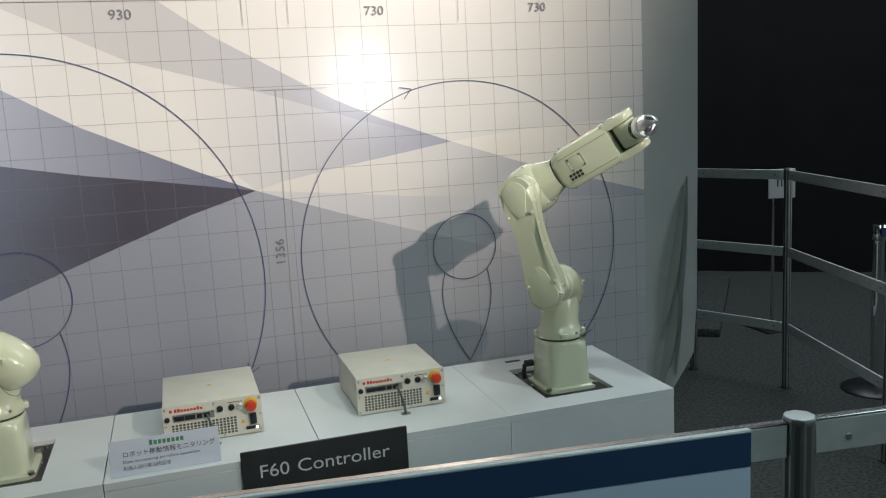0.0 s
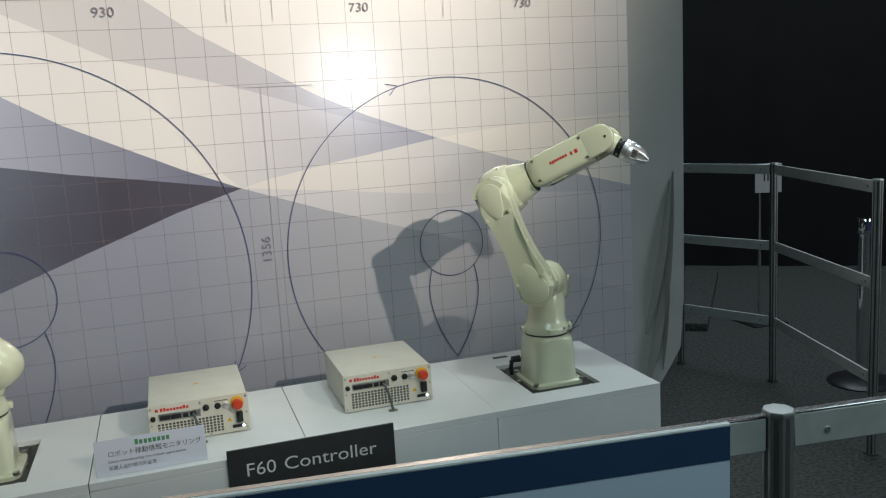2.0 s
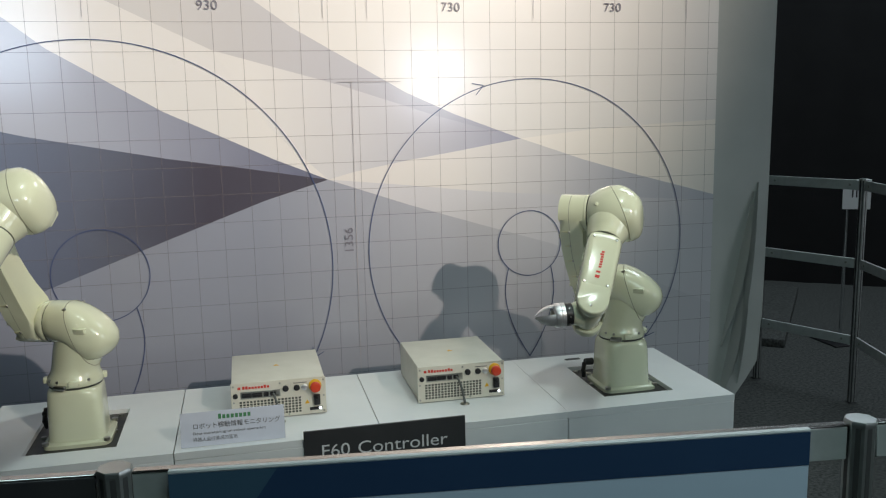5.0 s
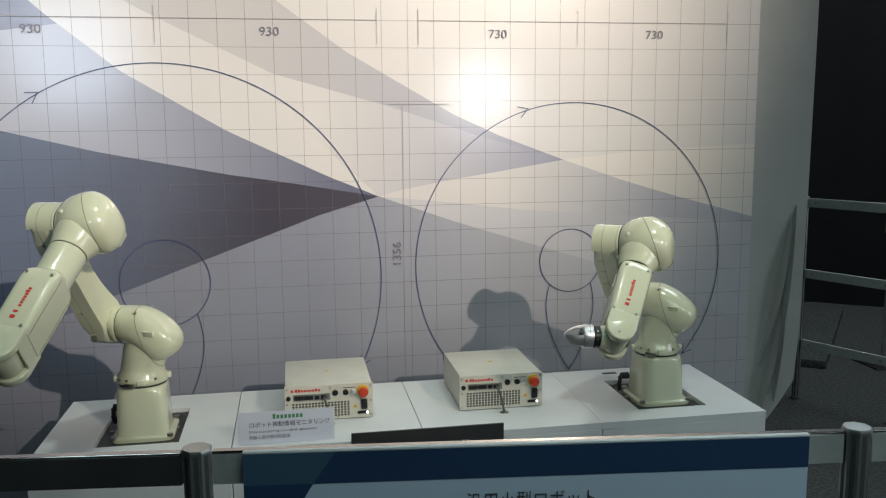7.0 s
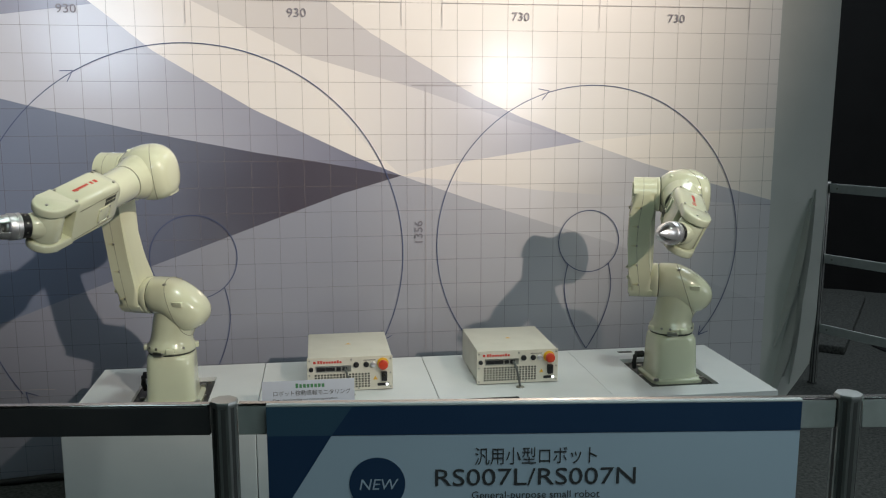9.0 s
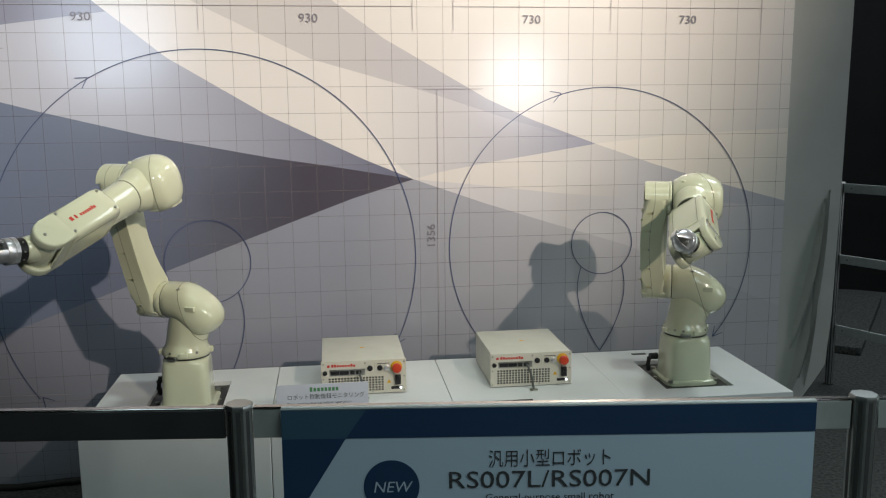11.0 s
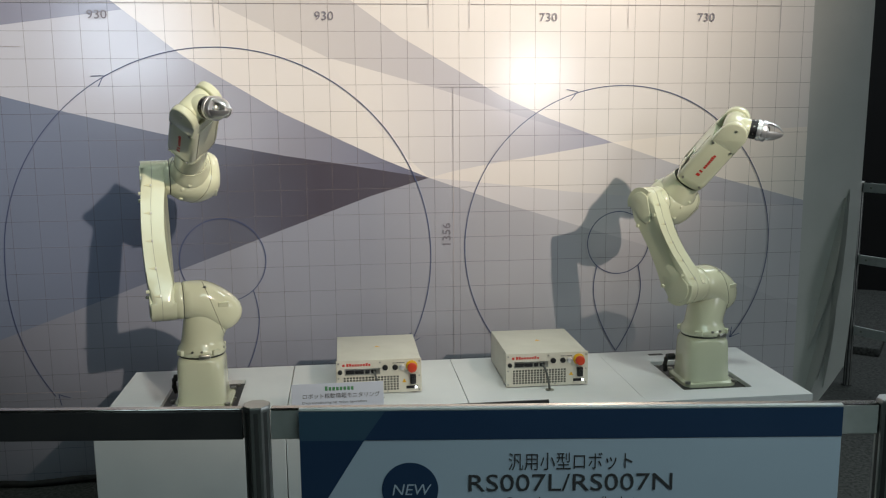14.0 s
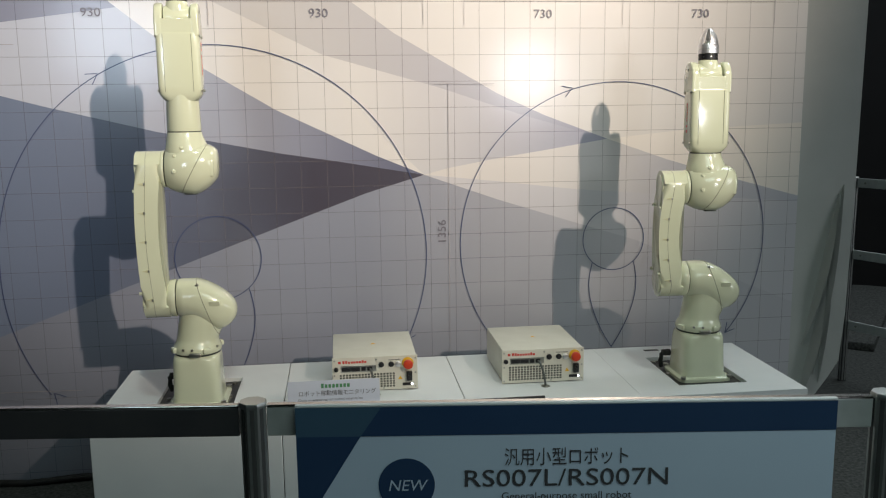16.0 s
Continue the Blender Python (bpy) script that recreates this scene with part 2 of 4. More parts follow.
# ---- the hall: floor, wall, curtains ----
def setting():
    bm = box(-14, 14, -14, 9, -0.1, 0.0)
    tagged(part("floor", bm, "carpet"), "speckled grey carpet floor of the exhibition hall", "floor", kind="structure")
    bm = bmesh.new()
    xs = [1.0 + 0.11 * k for k in range(84)]
    front = [(x, 3.0 - 0.72 * (x - 4.1) + 0.018 * math.sin(k * 1.9) + 0.01 * math.sin(k * 0.7)) for k, x in enumerate(xs)]
    outline = front + [(x, y + 0.05) for x, y in front[::-1]]
    bm = prism(outline, 0.0, 6.0, "Z", bm=bm)
    tagged(part("backdrop_curtain", bm, "curtain"), "black pleated curtain hanging across the dark hall", "curtain", kind="structure")
    for name, args in (("wall_south", (-14, 14, -14.1, -14, 0, 6)), ("wall_west", (-14.1, -14, -14, 9, 0, 6)),
                       ("wall_east", (14, 14.1, -14, 9, 0, 6)), ("wall_north", (-14, 14, 9, 9.1, 0, 6))):
        tagged(part(name, box(*args), "hall"), "plain dark wall of the exhibition hall", "wall", kind="structure")
    tagged(part("ceiling", box(-14, 14, -14, 9, 6, 6.1), "hall"), "dark high ceiling of the exhibition hall", "ceiling", kind="structure")
    # low dark platform behind the booth wall
    ob = thing("platform", "low dark carpeted platform behind the booth wall", "platform")
    part("deck", box(0, 1.75, 0, 0.70, 0.0, 0.055, 0.01), "carpet", ob, at=pose(2.80, 1.22, 0, 0, 0, 52))
    # cable along the foot of the wall
    pts = [(-2.9 + 0.1 * k, -0.035 - 0.012 * math.sin(k * 0.8), 0.016 + 0.004 * math.sin(k * 1.7)) for k in range(17)]
    ob = thing("floor_cable", "black cable lying along the foot of the wall", "cable")
    part("sheath", tube(pts, 0.014), "rubber", ob)


STAR, VERT = (-0.178, 1.288), (0.634, 1.429)
SHEET_R, SHEET_L = 1.537, -3.1


def booth_wall():
    outline = [(SHEET_L - 0.1, 0.0), (1.50, 0.0), (1.60, 0.10), (1.685, 0.205), (1.739, 0.278), (1.792, 0.36), (1.81, 0.6),
               (1.818, 1.2), (1.823, 1.96), (1.823, 2.95), (SHEET_L - 0.1, 2.95)]
    wall = tagged(part("wall_booth", prism(outline, 0.0, 0.05, "Y"), "fabric", smooth=False),
                  "grey fabric booth wall with a large printed robot reach diagram", "wall", kind="structure")
    folds = bmesh.new()
    for (x0, z0), (x1, z1), w in (((1.74, 1.16), (1.60, 0.45), 0.020), ((1.76, 1.20), (1.66, 0.30), 0.016), ((1.70, 0.75), (1.58, 0.14), 0.022), ((1.72, 0.95), (1.69, 0.26), 0.013)):
        d = Vector((x1 - x0, 0, z1 - z0))
        secs = [(d.length * k / 8, 3.6 * w * (0.15 + 0.85 * math.sin(math.pi * k / 8)), 0.0002 * math.sin(math.pi * k / 8) + 0.0001) for k in range(9)]
        loft(secs, 12, bm=folds, m=Matrix.Translation((x0, 0, z0)) @ d.to_track_quat("Z", "Y").to_matrix().to_4x4())
    part("fabric_fold", folds, "fabric", wall)
    part("printed_sheet", box(SHEET_L, SHEET_R, -0.003, -0.0005, 0.0, 2.95), "print", wall, "satin printed sheet with a fine square grid", smooth=False)

    def shape(name, mat, pts):
        bm = bmesh.new()
        bm.faces.new([bm.verts.new((x, -0.0034, z)) for x, z in pts])
        part(name, bm, mat, wall, smooth=False)

    S, V = STAR, VERT
    shape("lilac_wedge", "p_lilac", [S, (-0.383, 1.374), (-0.795, 1.571), (-1.187, 1.806), (-1.457, 2.024), (-1.70, 2.25), (-2.2, 2.75), (SHEET_L, 2.95), (SHEET_L, 1.93), (-1.893, 1.644), (-1.701, 1.592), (-1.284, 1.489), (-1.092, 1.451), (-0.781, 1.390), (-0.544, 1.352)])
    bm = bmesh.new()
    bm.faces.new([bm.verts.new((x, -0.0039, z)) for x, z in ((SHEET_L, 1.77), (-1.869, 1.927), (-1.412, 1.987), (-1.457, 2.024), (-1.70, 2.25), (-2.2, 2.75), (SHEET_L, 2.95))])
    part("corner_band", bm, "p_corner", wall, smooth=False)
    shape("dark_wedge", "p_dark", [S, (-0.544, 1.352), (-0.781, 1.390), (-1.092, 1.451), (-1.284, 1.489), (-1.701, 1.592), (-1.893, 1.644), (SHEET_L, 1.93), (SHEET_L, 0.23), (-1.232, 0.920), (-0.794, 1.082), (-0.428, 1.215)])
    shape("lower_field", "p_low", [S, (-0.428, 1.215), (-0.794, 1.082), (-1.232, 0.920), (SHEET_L, 0.23), (SHEET_L, 0.0), (SHEET_R, 0.0), (SHEET_R, 0.66), (0.773, 0.975), (0.454, 1.074), (0.145, 1.173)])
    shape("middle_field", "p_mid", [S, (0.145, 1.173), (0.454, 1.074), (0.773, 0.975), (SHEET_R, 0.66), (SHEET_R, 1.13), (0.641, 1.198), (0.452, 1.215), (0.145, 1.253)])
    shape("beam", "p_beam", [V, (0.912, 1.333), (1.149, 1.262), (SHEET_R, 1.156), (SHEET_R, 1.488), (0.971, 1.462)])
    shape("narrow_beam", "p_fade", [S, (0.145, 1.253), (0.452, 1.215), (0.641, 1.198), (SHEET_R, 1.13), (SHEET_R, 1.156), (1.149, 1.262), (0.912, 1.333), V, (0.349, 1.384), (0.146, 1.354), (-0.073, 1.315)])
    shape("upper_band", "p_band", [V, (0.554, 1.459), (0.349, 1.536), (0.147, 1.628), (-0.048, 1.740), (-0.298, 1.884), (-0.476, 2.013), (-0.80, 2.25), (-1.5, 2.25), (-1.008, 1.997), (-0.598, 1.797), (-0.117, 1.660), (0.26, 1.535)])
    shape("lower_band", "p_blush", [V, (0.26, 1.535), (-0.117, 1.660), (-0.598, 1.797), (-0.40, 1.50), S, (-0.073, 1.315), (0.146, 1.354), (0.349, 1.384)])

    def marks(name, mat, strokes, w, y):
        bm = bmesh.new()
        for k, pts in enumerate(strokes):
            stroke(pts, w, y - 0.0004 * (k % 2), bm)
        return part(name, bm, mat, wall, smooth=False)

    # square grid: one mesh for the uprights, one for the level lines
    gx, gz, step = 0.065, 1.793, 0.1095
    up = mesh_of("grid_line", stroke([(0, 0.0), (0, 2.95)], 0.0023, -0.0060, bmesh.new()), False)
    level = mesh_of("grid_line", stroke([(SHEET_L, 0), (SHEET_R, 0)], 0.0023, -0.0066, bmesh.new()), False)
    for data, ks, axis in ((up, range(-28, 14), 0), (level, range(-16, 11), 2)):
        data.materials.append(M["line"])
        for k in ks:
            ob = new("grid_line", data)
            ob.parent = wall
            ob.location[axis] = (gx if axis == 0 else gz) + k * step

    w, y = 0.0036, -0.0075
    marks("reach_curve", "curve", [arc(0.676, 0.975, 0.700, -39.8, 213.5, 120)], w, y)
    marks("reach_curve", "curve", [arc(-1.060, 0.953, 0.886, -26.5, 180, 100) + [(-1.060 + (0.886 + 0.0010 * k) * math.cos(radians(180 + k)), 0.953 + (0.886 + 0.0010 * k) * math.sin(radians(180 + k))) for k in range(2, 39)]], w, y)
    for cx, cz, r, tip in ((0.669, 0.983, 0.140, 0.484), (-1.064, 0.952, 0.180, 0.33)):
        marks("inner_circle", "curve", [arc(cx, cz, r, 0, 360, 72)], w, y - 0.0006)
        sides = []
        for s in (1, -1):
            z0 = cz - r * 0.74
            pts = []
            for k in range(25):
                u = k / 24
                half = 0.785 * r * (1 - (abs(u - 0.25) / 0.75) ** 1.8)
                pts.append((cx + s * half, z0 + (tip - z0) * u))
            sides.append(pts)
        marks("inner_loop", "curve", sides, w, y)
    for (x, z), a in (((0.472, 1.650), 20), ((-1.500, 1.726), 32), ((1.212, 0.526), 230), ((0.094, 0.585), 125), ((-0.270, 0.555), 240), ((-1.776, 0.392), 130)):
        legs = [[(x, z), (x + 0.05 * math.cos(radians(a + s)), z + 0.05 * math.sin(radians(a + s)))] for s in (150, -150)]
        marks("arrow_head", "curve", legs, w * 0.9, y - 0.0012)
    w, y = 0.0020, -0.0088
    for x0, x1 in ((-1.931, -0.173), (0.0, 1.380)):
        marks("dimension_line", "dim_line", [[(x0, 2.014), (x1, 2.014)]], w, y)
    for x in (-1.931, -1.052, -0.173, 0.0, 0.690, 1.380):
        marks("tick", "dim_line", [[(x, 1.917), (x, 2.06)]], w, y - 0.0006)
    for line in ([(-0.130, 1.673), (0.128, 1.671)], [(-2.35, 1.845), (-1.814, 1.842)], [(-2.3, 0.41), (-1.66, 0.40)]):
        marks("dimension_line", "dim_line", [line], w, y)
    marks("dimension_line", "dim_line", [[(-0.071, 1.673), (-0.075, 0.36)]], w, y - 0.0006)
    for text, x, z, turn in (("930", -1.510, 1.966, 0), ("930", -0.607, 1.963, 0), ("730", 0.339, 1.960, 0), ("730", 1.039, 1.962, 0), ("1356", -0.102, 1.038, 90)):
        lettering("dimension_figure", text, 0.036, "dim", Matrix.Translation((x, -0.0092, z)) @ FACING @ pose(0, 0, 0, 0, 0, turn), wall, wide=1.08)


# ---- display tables ----
HT = 0.565
TABLE_Y0, TABLE_Y1 = -0.918, -0.306


def table_module(x0, x1, hole=None, left=0.0015, right=0.0015):
    ob = thing("display_table", "white laminate display table module with a robot mounting recess" if hole else "plain white laminate display table module", "table",
               Matrix.Translation(((x0 + x1) / 2, (TABLE_Y0 + TABLE_Y1) / 2, 0)), "row of display tables")
    w, d = (x1 - x0) / 2 - 0.0015, (TABLE_Y1 - TABLE_Y0) / 2
    part("carcass", box(-w, w, -d, d, 0.0, HT - 0.024, 0.002, 1), "white", ob)
    bm = bmesh.new()
    wl, wr = (x1 - x0) / 2 - left, (x1 - x0) / 2 - right
    t0, t1 = HT - 0.0235, HT
    if not hole:
        box(-wl, wr, -d, d, t0, t1, 0.0008, 1, bm)
    else:
        ox, oy = (x0 + x1) / 2, (TABLE_Y0 + TABLE_Y1) / 2
        a, b, c, e = hole[0] - ox, hole[1] - ox, hole[2] - oy, hole[3] - oy
        box(-wl, a, -d, d, t0, t1, 0, 1, bm)
        box(b, wr, -d, d, t0, t1, 0, 1, bm)
        box(a, b, -d, c, t0, t1, 0, 1, bm)
        box(a, b, e, d, t0, t1, 0, 1, bm)
        part("mounting_plate", box(a, b, c, e, t0, t0 + 0.008), "plate", ob, "dark steel mounting plate with bolts")
        for sx in (0.1, 0.9):
            for sy in (0.06, 0.5, 0.94):
                part("bolt", loft([(t0 + 0.008, 0.009), (t0 + 0.014, 0.009), (t0 + 0.0145, 0.007)], 12, m=Matrix.Translation((a + (b - a) * sx, c + (e - c) * sy, 0))), "bolt", ob)
        # slot behind the plate for the harness
        part("cable_slot", box(a + 0.03, a + 0.09, e + 0.088, e + 0.108, t1 - 0.003, t1 + 0.0012), "plate", ob, "dark cable slot")
    part("top", bm, "white", ob, smooth=False)
    return ob


def tables():
    table_module(-1.379, -0.760, (-1.202, -0.934, -0.815, -0.462))
    table_module(-0.760, -0.130)
    table_module(-0.130, 0.490, None, 0.0012, 0.0002)
    table_module(0.490, 1.103, (0.664, 0.925, -0.814, -0.461), 0.0002)


# ---- robots ----
def seam_of(bm, at, normal, r=0.0011):
    """A fine dark line where a plane cuts a solid."""
    copy = bm.copy()
    cut = bmesh.ops.bisect_plane(copy, geom=copy.verts[:] + copy.edges[:] + copy.faces[:], plane_co=at, plane_no=normal)["geom_cut"]
    out = bmesh.new()
    for e in cut:
        if isinstance(e, bmesh.types.BMEdge) and e.calc_length() > 1e-5:
            tube([v.co.copy() for v in e.verts], r, 6, out)
    copy.free()
    return out


def robot(name, label, L1, L2, tube_len, at):
    ob = thing(name, label, "robot arm", at, "pair of small robots")
    H2 = 0.378
    # base
    base = part("base", loft([(0.0, 0.101, 0.100, 0.002, 0, 7), (0.011, 0.101, 0.100, 0.002, 0, 7), (0.0145, 0.098, 0.097, 0.002, 0, 7), (0.017, 0.0865, 0.087, 0, 0, 6), (0.024, 0.0845, 0.0855, 0, 0, 5.5), (0.06, 0.0835, 0.0845, 0, 0, 5),
                              (0.140, 0.0820, 0.0825, 0, 0, 4.4), (0.164, 0.0815, 0.082, 0, 0, 3.6), (0.174, 0.080, 0.080, 0, 0, 2.8), (0.179, 0.075, 0.076, 0, 0, 2.4)], 64), "paint", ob)
    for sx in (-1, 1):
        for sy in (-1, 1):
            part("bolt", loft([(0.016, 0.010), (0.025, 0.010), (0.026, 0.007)], 12, m=Matrix.Translation((0.002 + sx * 0.0895, sy * 0.0885, -0.003))), "bolt", base)
    part("joint_gap", loft([(0.179, 0.0790), (0.1855, 0.0800)], 40), "gap", base)
    plug = loft([(0, 0.012), (0.030, 0.013), (0.032, 0.010)], 16, axis="X", m=Matrix.Translation((-0.115, 0.060, 0.075)))
    tube([(-0.105, 0.06, 0.075), (-0.116, 0.064, 0.066), (-0.118, 0.068, 0.04), (-0.112, 0.075, 0.016)], 0.009, bm=plug)
    part("harness_plug", plug, "rubber", base, "black cable plug on the back of the base")

    # shoulder: turret dome, waisted neck and a wedge-shaped hip housing across the arm
    bm = loft([(0.1855, 0.081), (0.190, 0.0845), (0.200, 0.0850), (0.211, 0.0810), (0.222, 0.0745, 0.0725, 0.002), (0.236, 0.0730, 0.0695, 0.004), (0.252, 0.0750, 0.068, 0.009), (0.275, 0.0805, 0.068, 0.018), (0.305, 0.086, 0.066, 0.028), (0.33, 0.084, 0.062, 0.033)], 48)
    loft([(-0.0555, 0.0620), (-0.051, 0.0665), (-0.03, 0.0690, 0.0700, 0.001), (0.0, 0.0715, 0.0725, 0.0045, 0, 2.2), (0.012, 0.0735, 0.0735, 0.007, 0, 2.3), (0.03, 0.0770, 0.0745, 0.016, 0, 2.4), (0.05, 0.0800, 0.0750, 0.027, 0, 2.5), (0.078, 0.0770, 0.0730, 0.040, 0, 2.6),
          (0.104, 0.0640, 0.0670, 0.0455, 0, 2.6), (0.124, 0.0480, 0.0580, 0.0475, 0, 2.5), (0.137, 0.0320, 0.0450, 0.048, 0, 2.3), (0.1435, 0.0160, 0.0280, 0.048), (0.145, 0.005, 0.010, 0.048)],
         56, axis="X", bm=bm, m=Matrix.Translation((0, 0, H2)))
    for a in (-62, 28, 118, 208):
        m = pose(0, 0, 0.199, 0, 0, a) @ Matrix.Translation((0.083, 0, 0))
        merge(bm, box(-0.014, 0.011, -0.015, 0.015, -0.0095, 0.010, 0.005), m)
    cut = seam_of(bm, (0.045, 0, H2 - 0.035), (1.0, 0, 0.34))
    shoulder = part("shoulder", bm, "paint", ob)
    part("cover_seam", cut, "seam", shoulder, smooth=False)
    part("joint_gap", loft([(-0.0595, 0.0600), (-0.0540, 0.0630)], 40, axis="X", m=Matrix.Translation((0, 0, H2))), "gap", shoulder)
    part("stop_block", box(-0.020, 0.020, -0.094, -0.074, 0.182, 0.197, 0.004), "bolt", shoulder, "small steel end stop with screws")
    for a in (-118, -96, -30, 60):
        part("bolt", loft([(0.076, 0.0045), (0.0855, 0.0045)], 8, axis="X", m=pose(0, 0, 0.206, 0, 0, a)), "bolt", shoulder)
    for x, z, y in ((0.018, 0.052, -0.052), (0.100, -0.098, -0.038), (0.018, 0.052, 0.052)):
        part("boss", loft([(-0.008, 0.0042), (0.0025, 0.0042), (0.0035, 0.003)], 10, m=Matrix.Translation((x, y, H2 + z)) @ Vector((0.2, y, z + 0.03)).to_track_quat("Z", "Y").to_matrix().to_4x4()), "bolt", shoulder)
    # raised wedge with a screw on the outer cover
    wedge = prism([(-0.0745, -0.006), (-0.0790, 0.010), (-0.0600, 0.012), (-0.0600, -0.006)], 0.056, 0.092, "X", 0.002)
    part("lug", wedge, "paint", shoulder, at=Matrix.Translation((0, 0, H2 - 0.014)) )

    # upper arm: slab with rounded ends, waisted towards the front
    def outline(r0, r1, grow=0.0, waist=0.027):
        pts = [((r0 + grow) * math.sin(radians(a)), -(r0 + grow) * math.cos(radians(a))) for a in range(-82, 83, 9)]
        n = 8
        pts += [((r0 + grow) + (r1 - r0) * k / n - waist * math.sin(math.pi * k / n), L1 * k / n) for k in range(1, n)]
        pts += [((r1 + grow) * math.cos(radians(a)), L1 + (r1 + grow) * math.sin(radians(a))) for a in range(8, 173, 9)]
        pts += [(-(r1 + grow) - (r0 - r1) * k / n + 0.5 * waist * math.sin(math.pi * k / n), L1 - L1 * k / n) for k in range(1, n)]
        return pts
    def bow(bm):
        for v in bm.verts:
            k = math.sin(math.pi * min(1.0, max(0.0, v.co.z / L1)))
            v.co.x -= (0.013 + 0.09 * max(0.0, v.co.x + 0.163)) * k
        return bm
    bm = bow(prism(outline(0.0665, 0.0620), -0.163, -0.080, "X", 0.028, 6))
    loft([(-0.100, 0.050), (-0.084, 0.060), (-0.078, 0.0645), (-0.062, 0.0665), (-0.0585, 0.0650)], 40, axis="X", bm=bm)
    loft([(-0.100, 0.046), (-0.086, 0.057), (-0.079, 0.0620), (-0.073, 0.0640), (-0.0690, 0.0630)], 40, axis="X", bm=bm, m=Matrix.Translation((0, 0, L1)))
    arm = part("upper_arm", bm, "paint", ob)
    part("cover_seam", bow(prism(outline(0.0665, 0.0620, 0.0005), -0.1275, -0.1263, "X")), "seam", arm)

    def drop(r, z0, z1):
        pts = [(r * math.cos(radians(a)), z0 + r * math.sin(radians(a)) * (1 if z1 < z0 else -1)) for a in range(0, 181, 12)]
        return pts + [(-r * 0.55, z1 + (0.02 if z1 < z0 else -0.02)), (-r * 0.2, z1), (r * 0.2, z1), (r * 0.7, z1 + (0.03 if z1 < z0 else -0.03))]
    part("cover_plate", prism(drop(0.044, L1 + 0.002, L1 - 0.080), -0.1675, -0.160, "X", 0.003, 2), "paint", arm)
    part("cover_plate", prism(drop(0.051, -0.004, 0.09), -0.1685, -0.160, "X", 0.003, 2), "paint", arm)
    for k in range(5):
        z = L1 * (0.02 + 0.22 * k)
        y = -(0.0670 - 0.0045 * z / L1 - 0.0135 * math.sin(math.pi * z / L1))
        dx = -0.016 - 0.013 * math.sin(math.pi * min(1.0, max(0.0, z / L1)))
        part("screw_pocket", prism([(-0.138 + dx, z), (-0.113 + dx, z + 0.006), (-0.113 + dx, z - 0.006)], y - 0.0008, y + 0.006, "Y"), "pocket", arm, smooth=False)
        part("bolt", box(-0.1175 + dx, -0.111 + dx, y - 0.0022, y + 0.006, z - 0.0045, z + 0.0045, 0.001, 1), "bolt", arm)
    for z in (0.03, L1 - 0.07):
        for y in (-0.049, 0.050):
            part("boss", loft([(-0.1800, 0.0060), (-0.150, 0.0080)], 12, axis="X", m=Matrix.Translation((0.004, y * (1 - 0.12 * z / L1), z))), "paint", arm)

    # elbow: barrel across, with a neck to the forearm
    bm = loft([(-0.0665, 0.0610), (-0.062, 0.0670), (-0.035, 0.0800, 0.0830, 0, 0, 2.2), (0.0, 0.0885, 0.0910, 0, 0, 2.35), (0.03, 0.0890, 0.0920, 0.001, 0, 2.45), (0.055, 0.0820, 0.0880, -0.003, 0, 2.5), (0.078, 0.0720, 0.0800, -0.009, 0, 2.5), (0.095, 0.0590, 0.0690, -0.013, 0, 2.5), (0.1045, 0.0470, 0.0560, -0.015, 0, 2.4), (0.1085, 0.030, 0.036, -0.015), (0.1095, 0.006, 0.008, -0.015)], 56, axis="X")
    loft([(-0.02, 0.06, 0.06, 0.010), (0.03, 0.075, 0.076, 0.008), (0.065, 0.073, 0.074, 0.006), (0.092, 0.065, 0.066, 0.003), (0.112, 0.0595, 0.0590), (0.124, 0.0575)], 48, bm=bm)
    cut = seam_of(bm, (0.030, 0, 0.0), (1.0, 0, -0.55))
    elbow = part("elbow", bm, "paint", ob)
    part("cover_seam", cut, "seam", elbow, smooth=False)
    part("joint_gap", loft([(-0.0700, 0.0600), (-0.0660, 0.0625)], 40, axis="X"), "gap", elbow)
    part("joint_gap", loft([(0.124, 0.0555), (0.1275, 0.0555)], 36), "gap", elbow)
    for x, y, z in ((-0.028, -0.070, 0.046), (-0.032, -0.0825, -0.004), (-0.004, -0.068, 0.072), (-0.03, 0.078, 0.03)):
        d = Vector((0, y, z)).normalized()
        part("boss", loft([(-0.006, 0.007), (0.004, 0.007), (0.006, 0.005)], 10, m=Matrix.Translation((x, y, z)) @ d.to_track_quat("Z", "Y").to_matrix().to_4x4()), "paint", elbow)
    part("rib", box(0.070, 0.097, -0.074, -0.050, -0.024, 0.032, 0.006), "paint", elbow)
    part("slot", box(-0.008, 0.036, -0.040, -0.026, -0.0875, -0.074, 0.002), "gap", elbow)

    # forearm: rounded box with an open fork for the wrist
    z0 = 0.1275 + tube_len
    zf = L2 - 0.052
    bm = bmesh.new()
    if tube_len:
        sleeve = loft([(0.1275, 0.056), (0.135, 0.057), (z0, 0.054), (z0 + 0.02, 0.054)], 36)
    loft([(z0, 0.052, 0.046, 0, 0, 3), (z0 + 0.008, 0.060, 0.050, 0, 0, 4), (z0 + 0.022, 0.069, 0.054, 0, 0, 6), (z0 + 0.05, 0.071, 0.055, 0, 0, 7), (zf - 0.006, 0.071, 0.052, 0, -0.002, 7), (zf, 0.070, 0.050, 0, -0.003, 7)], 44, bm=bm)
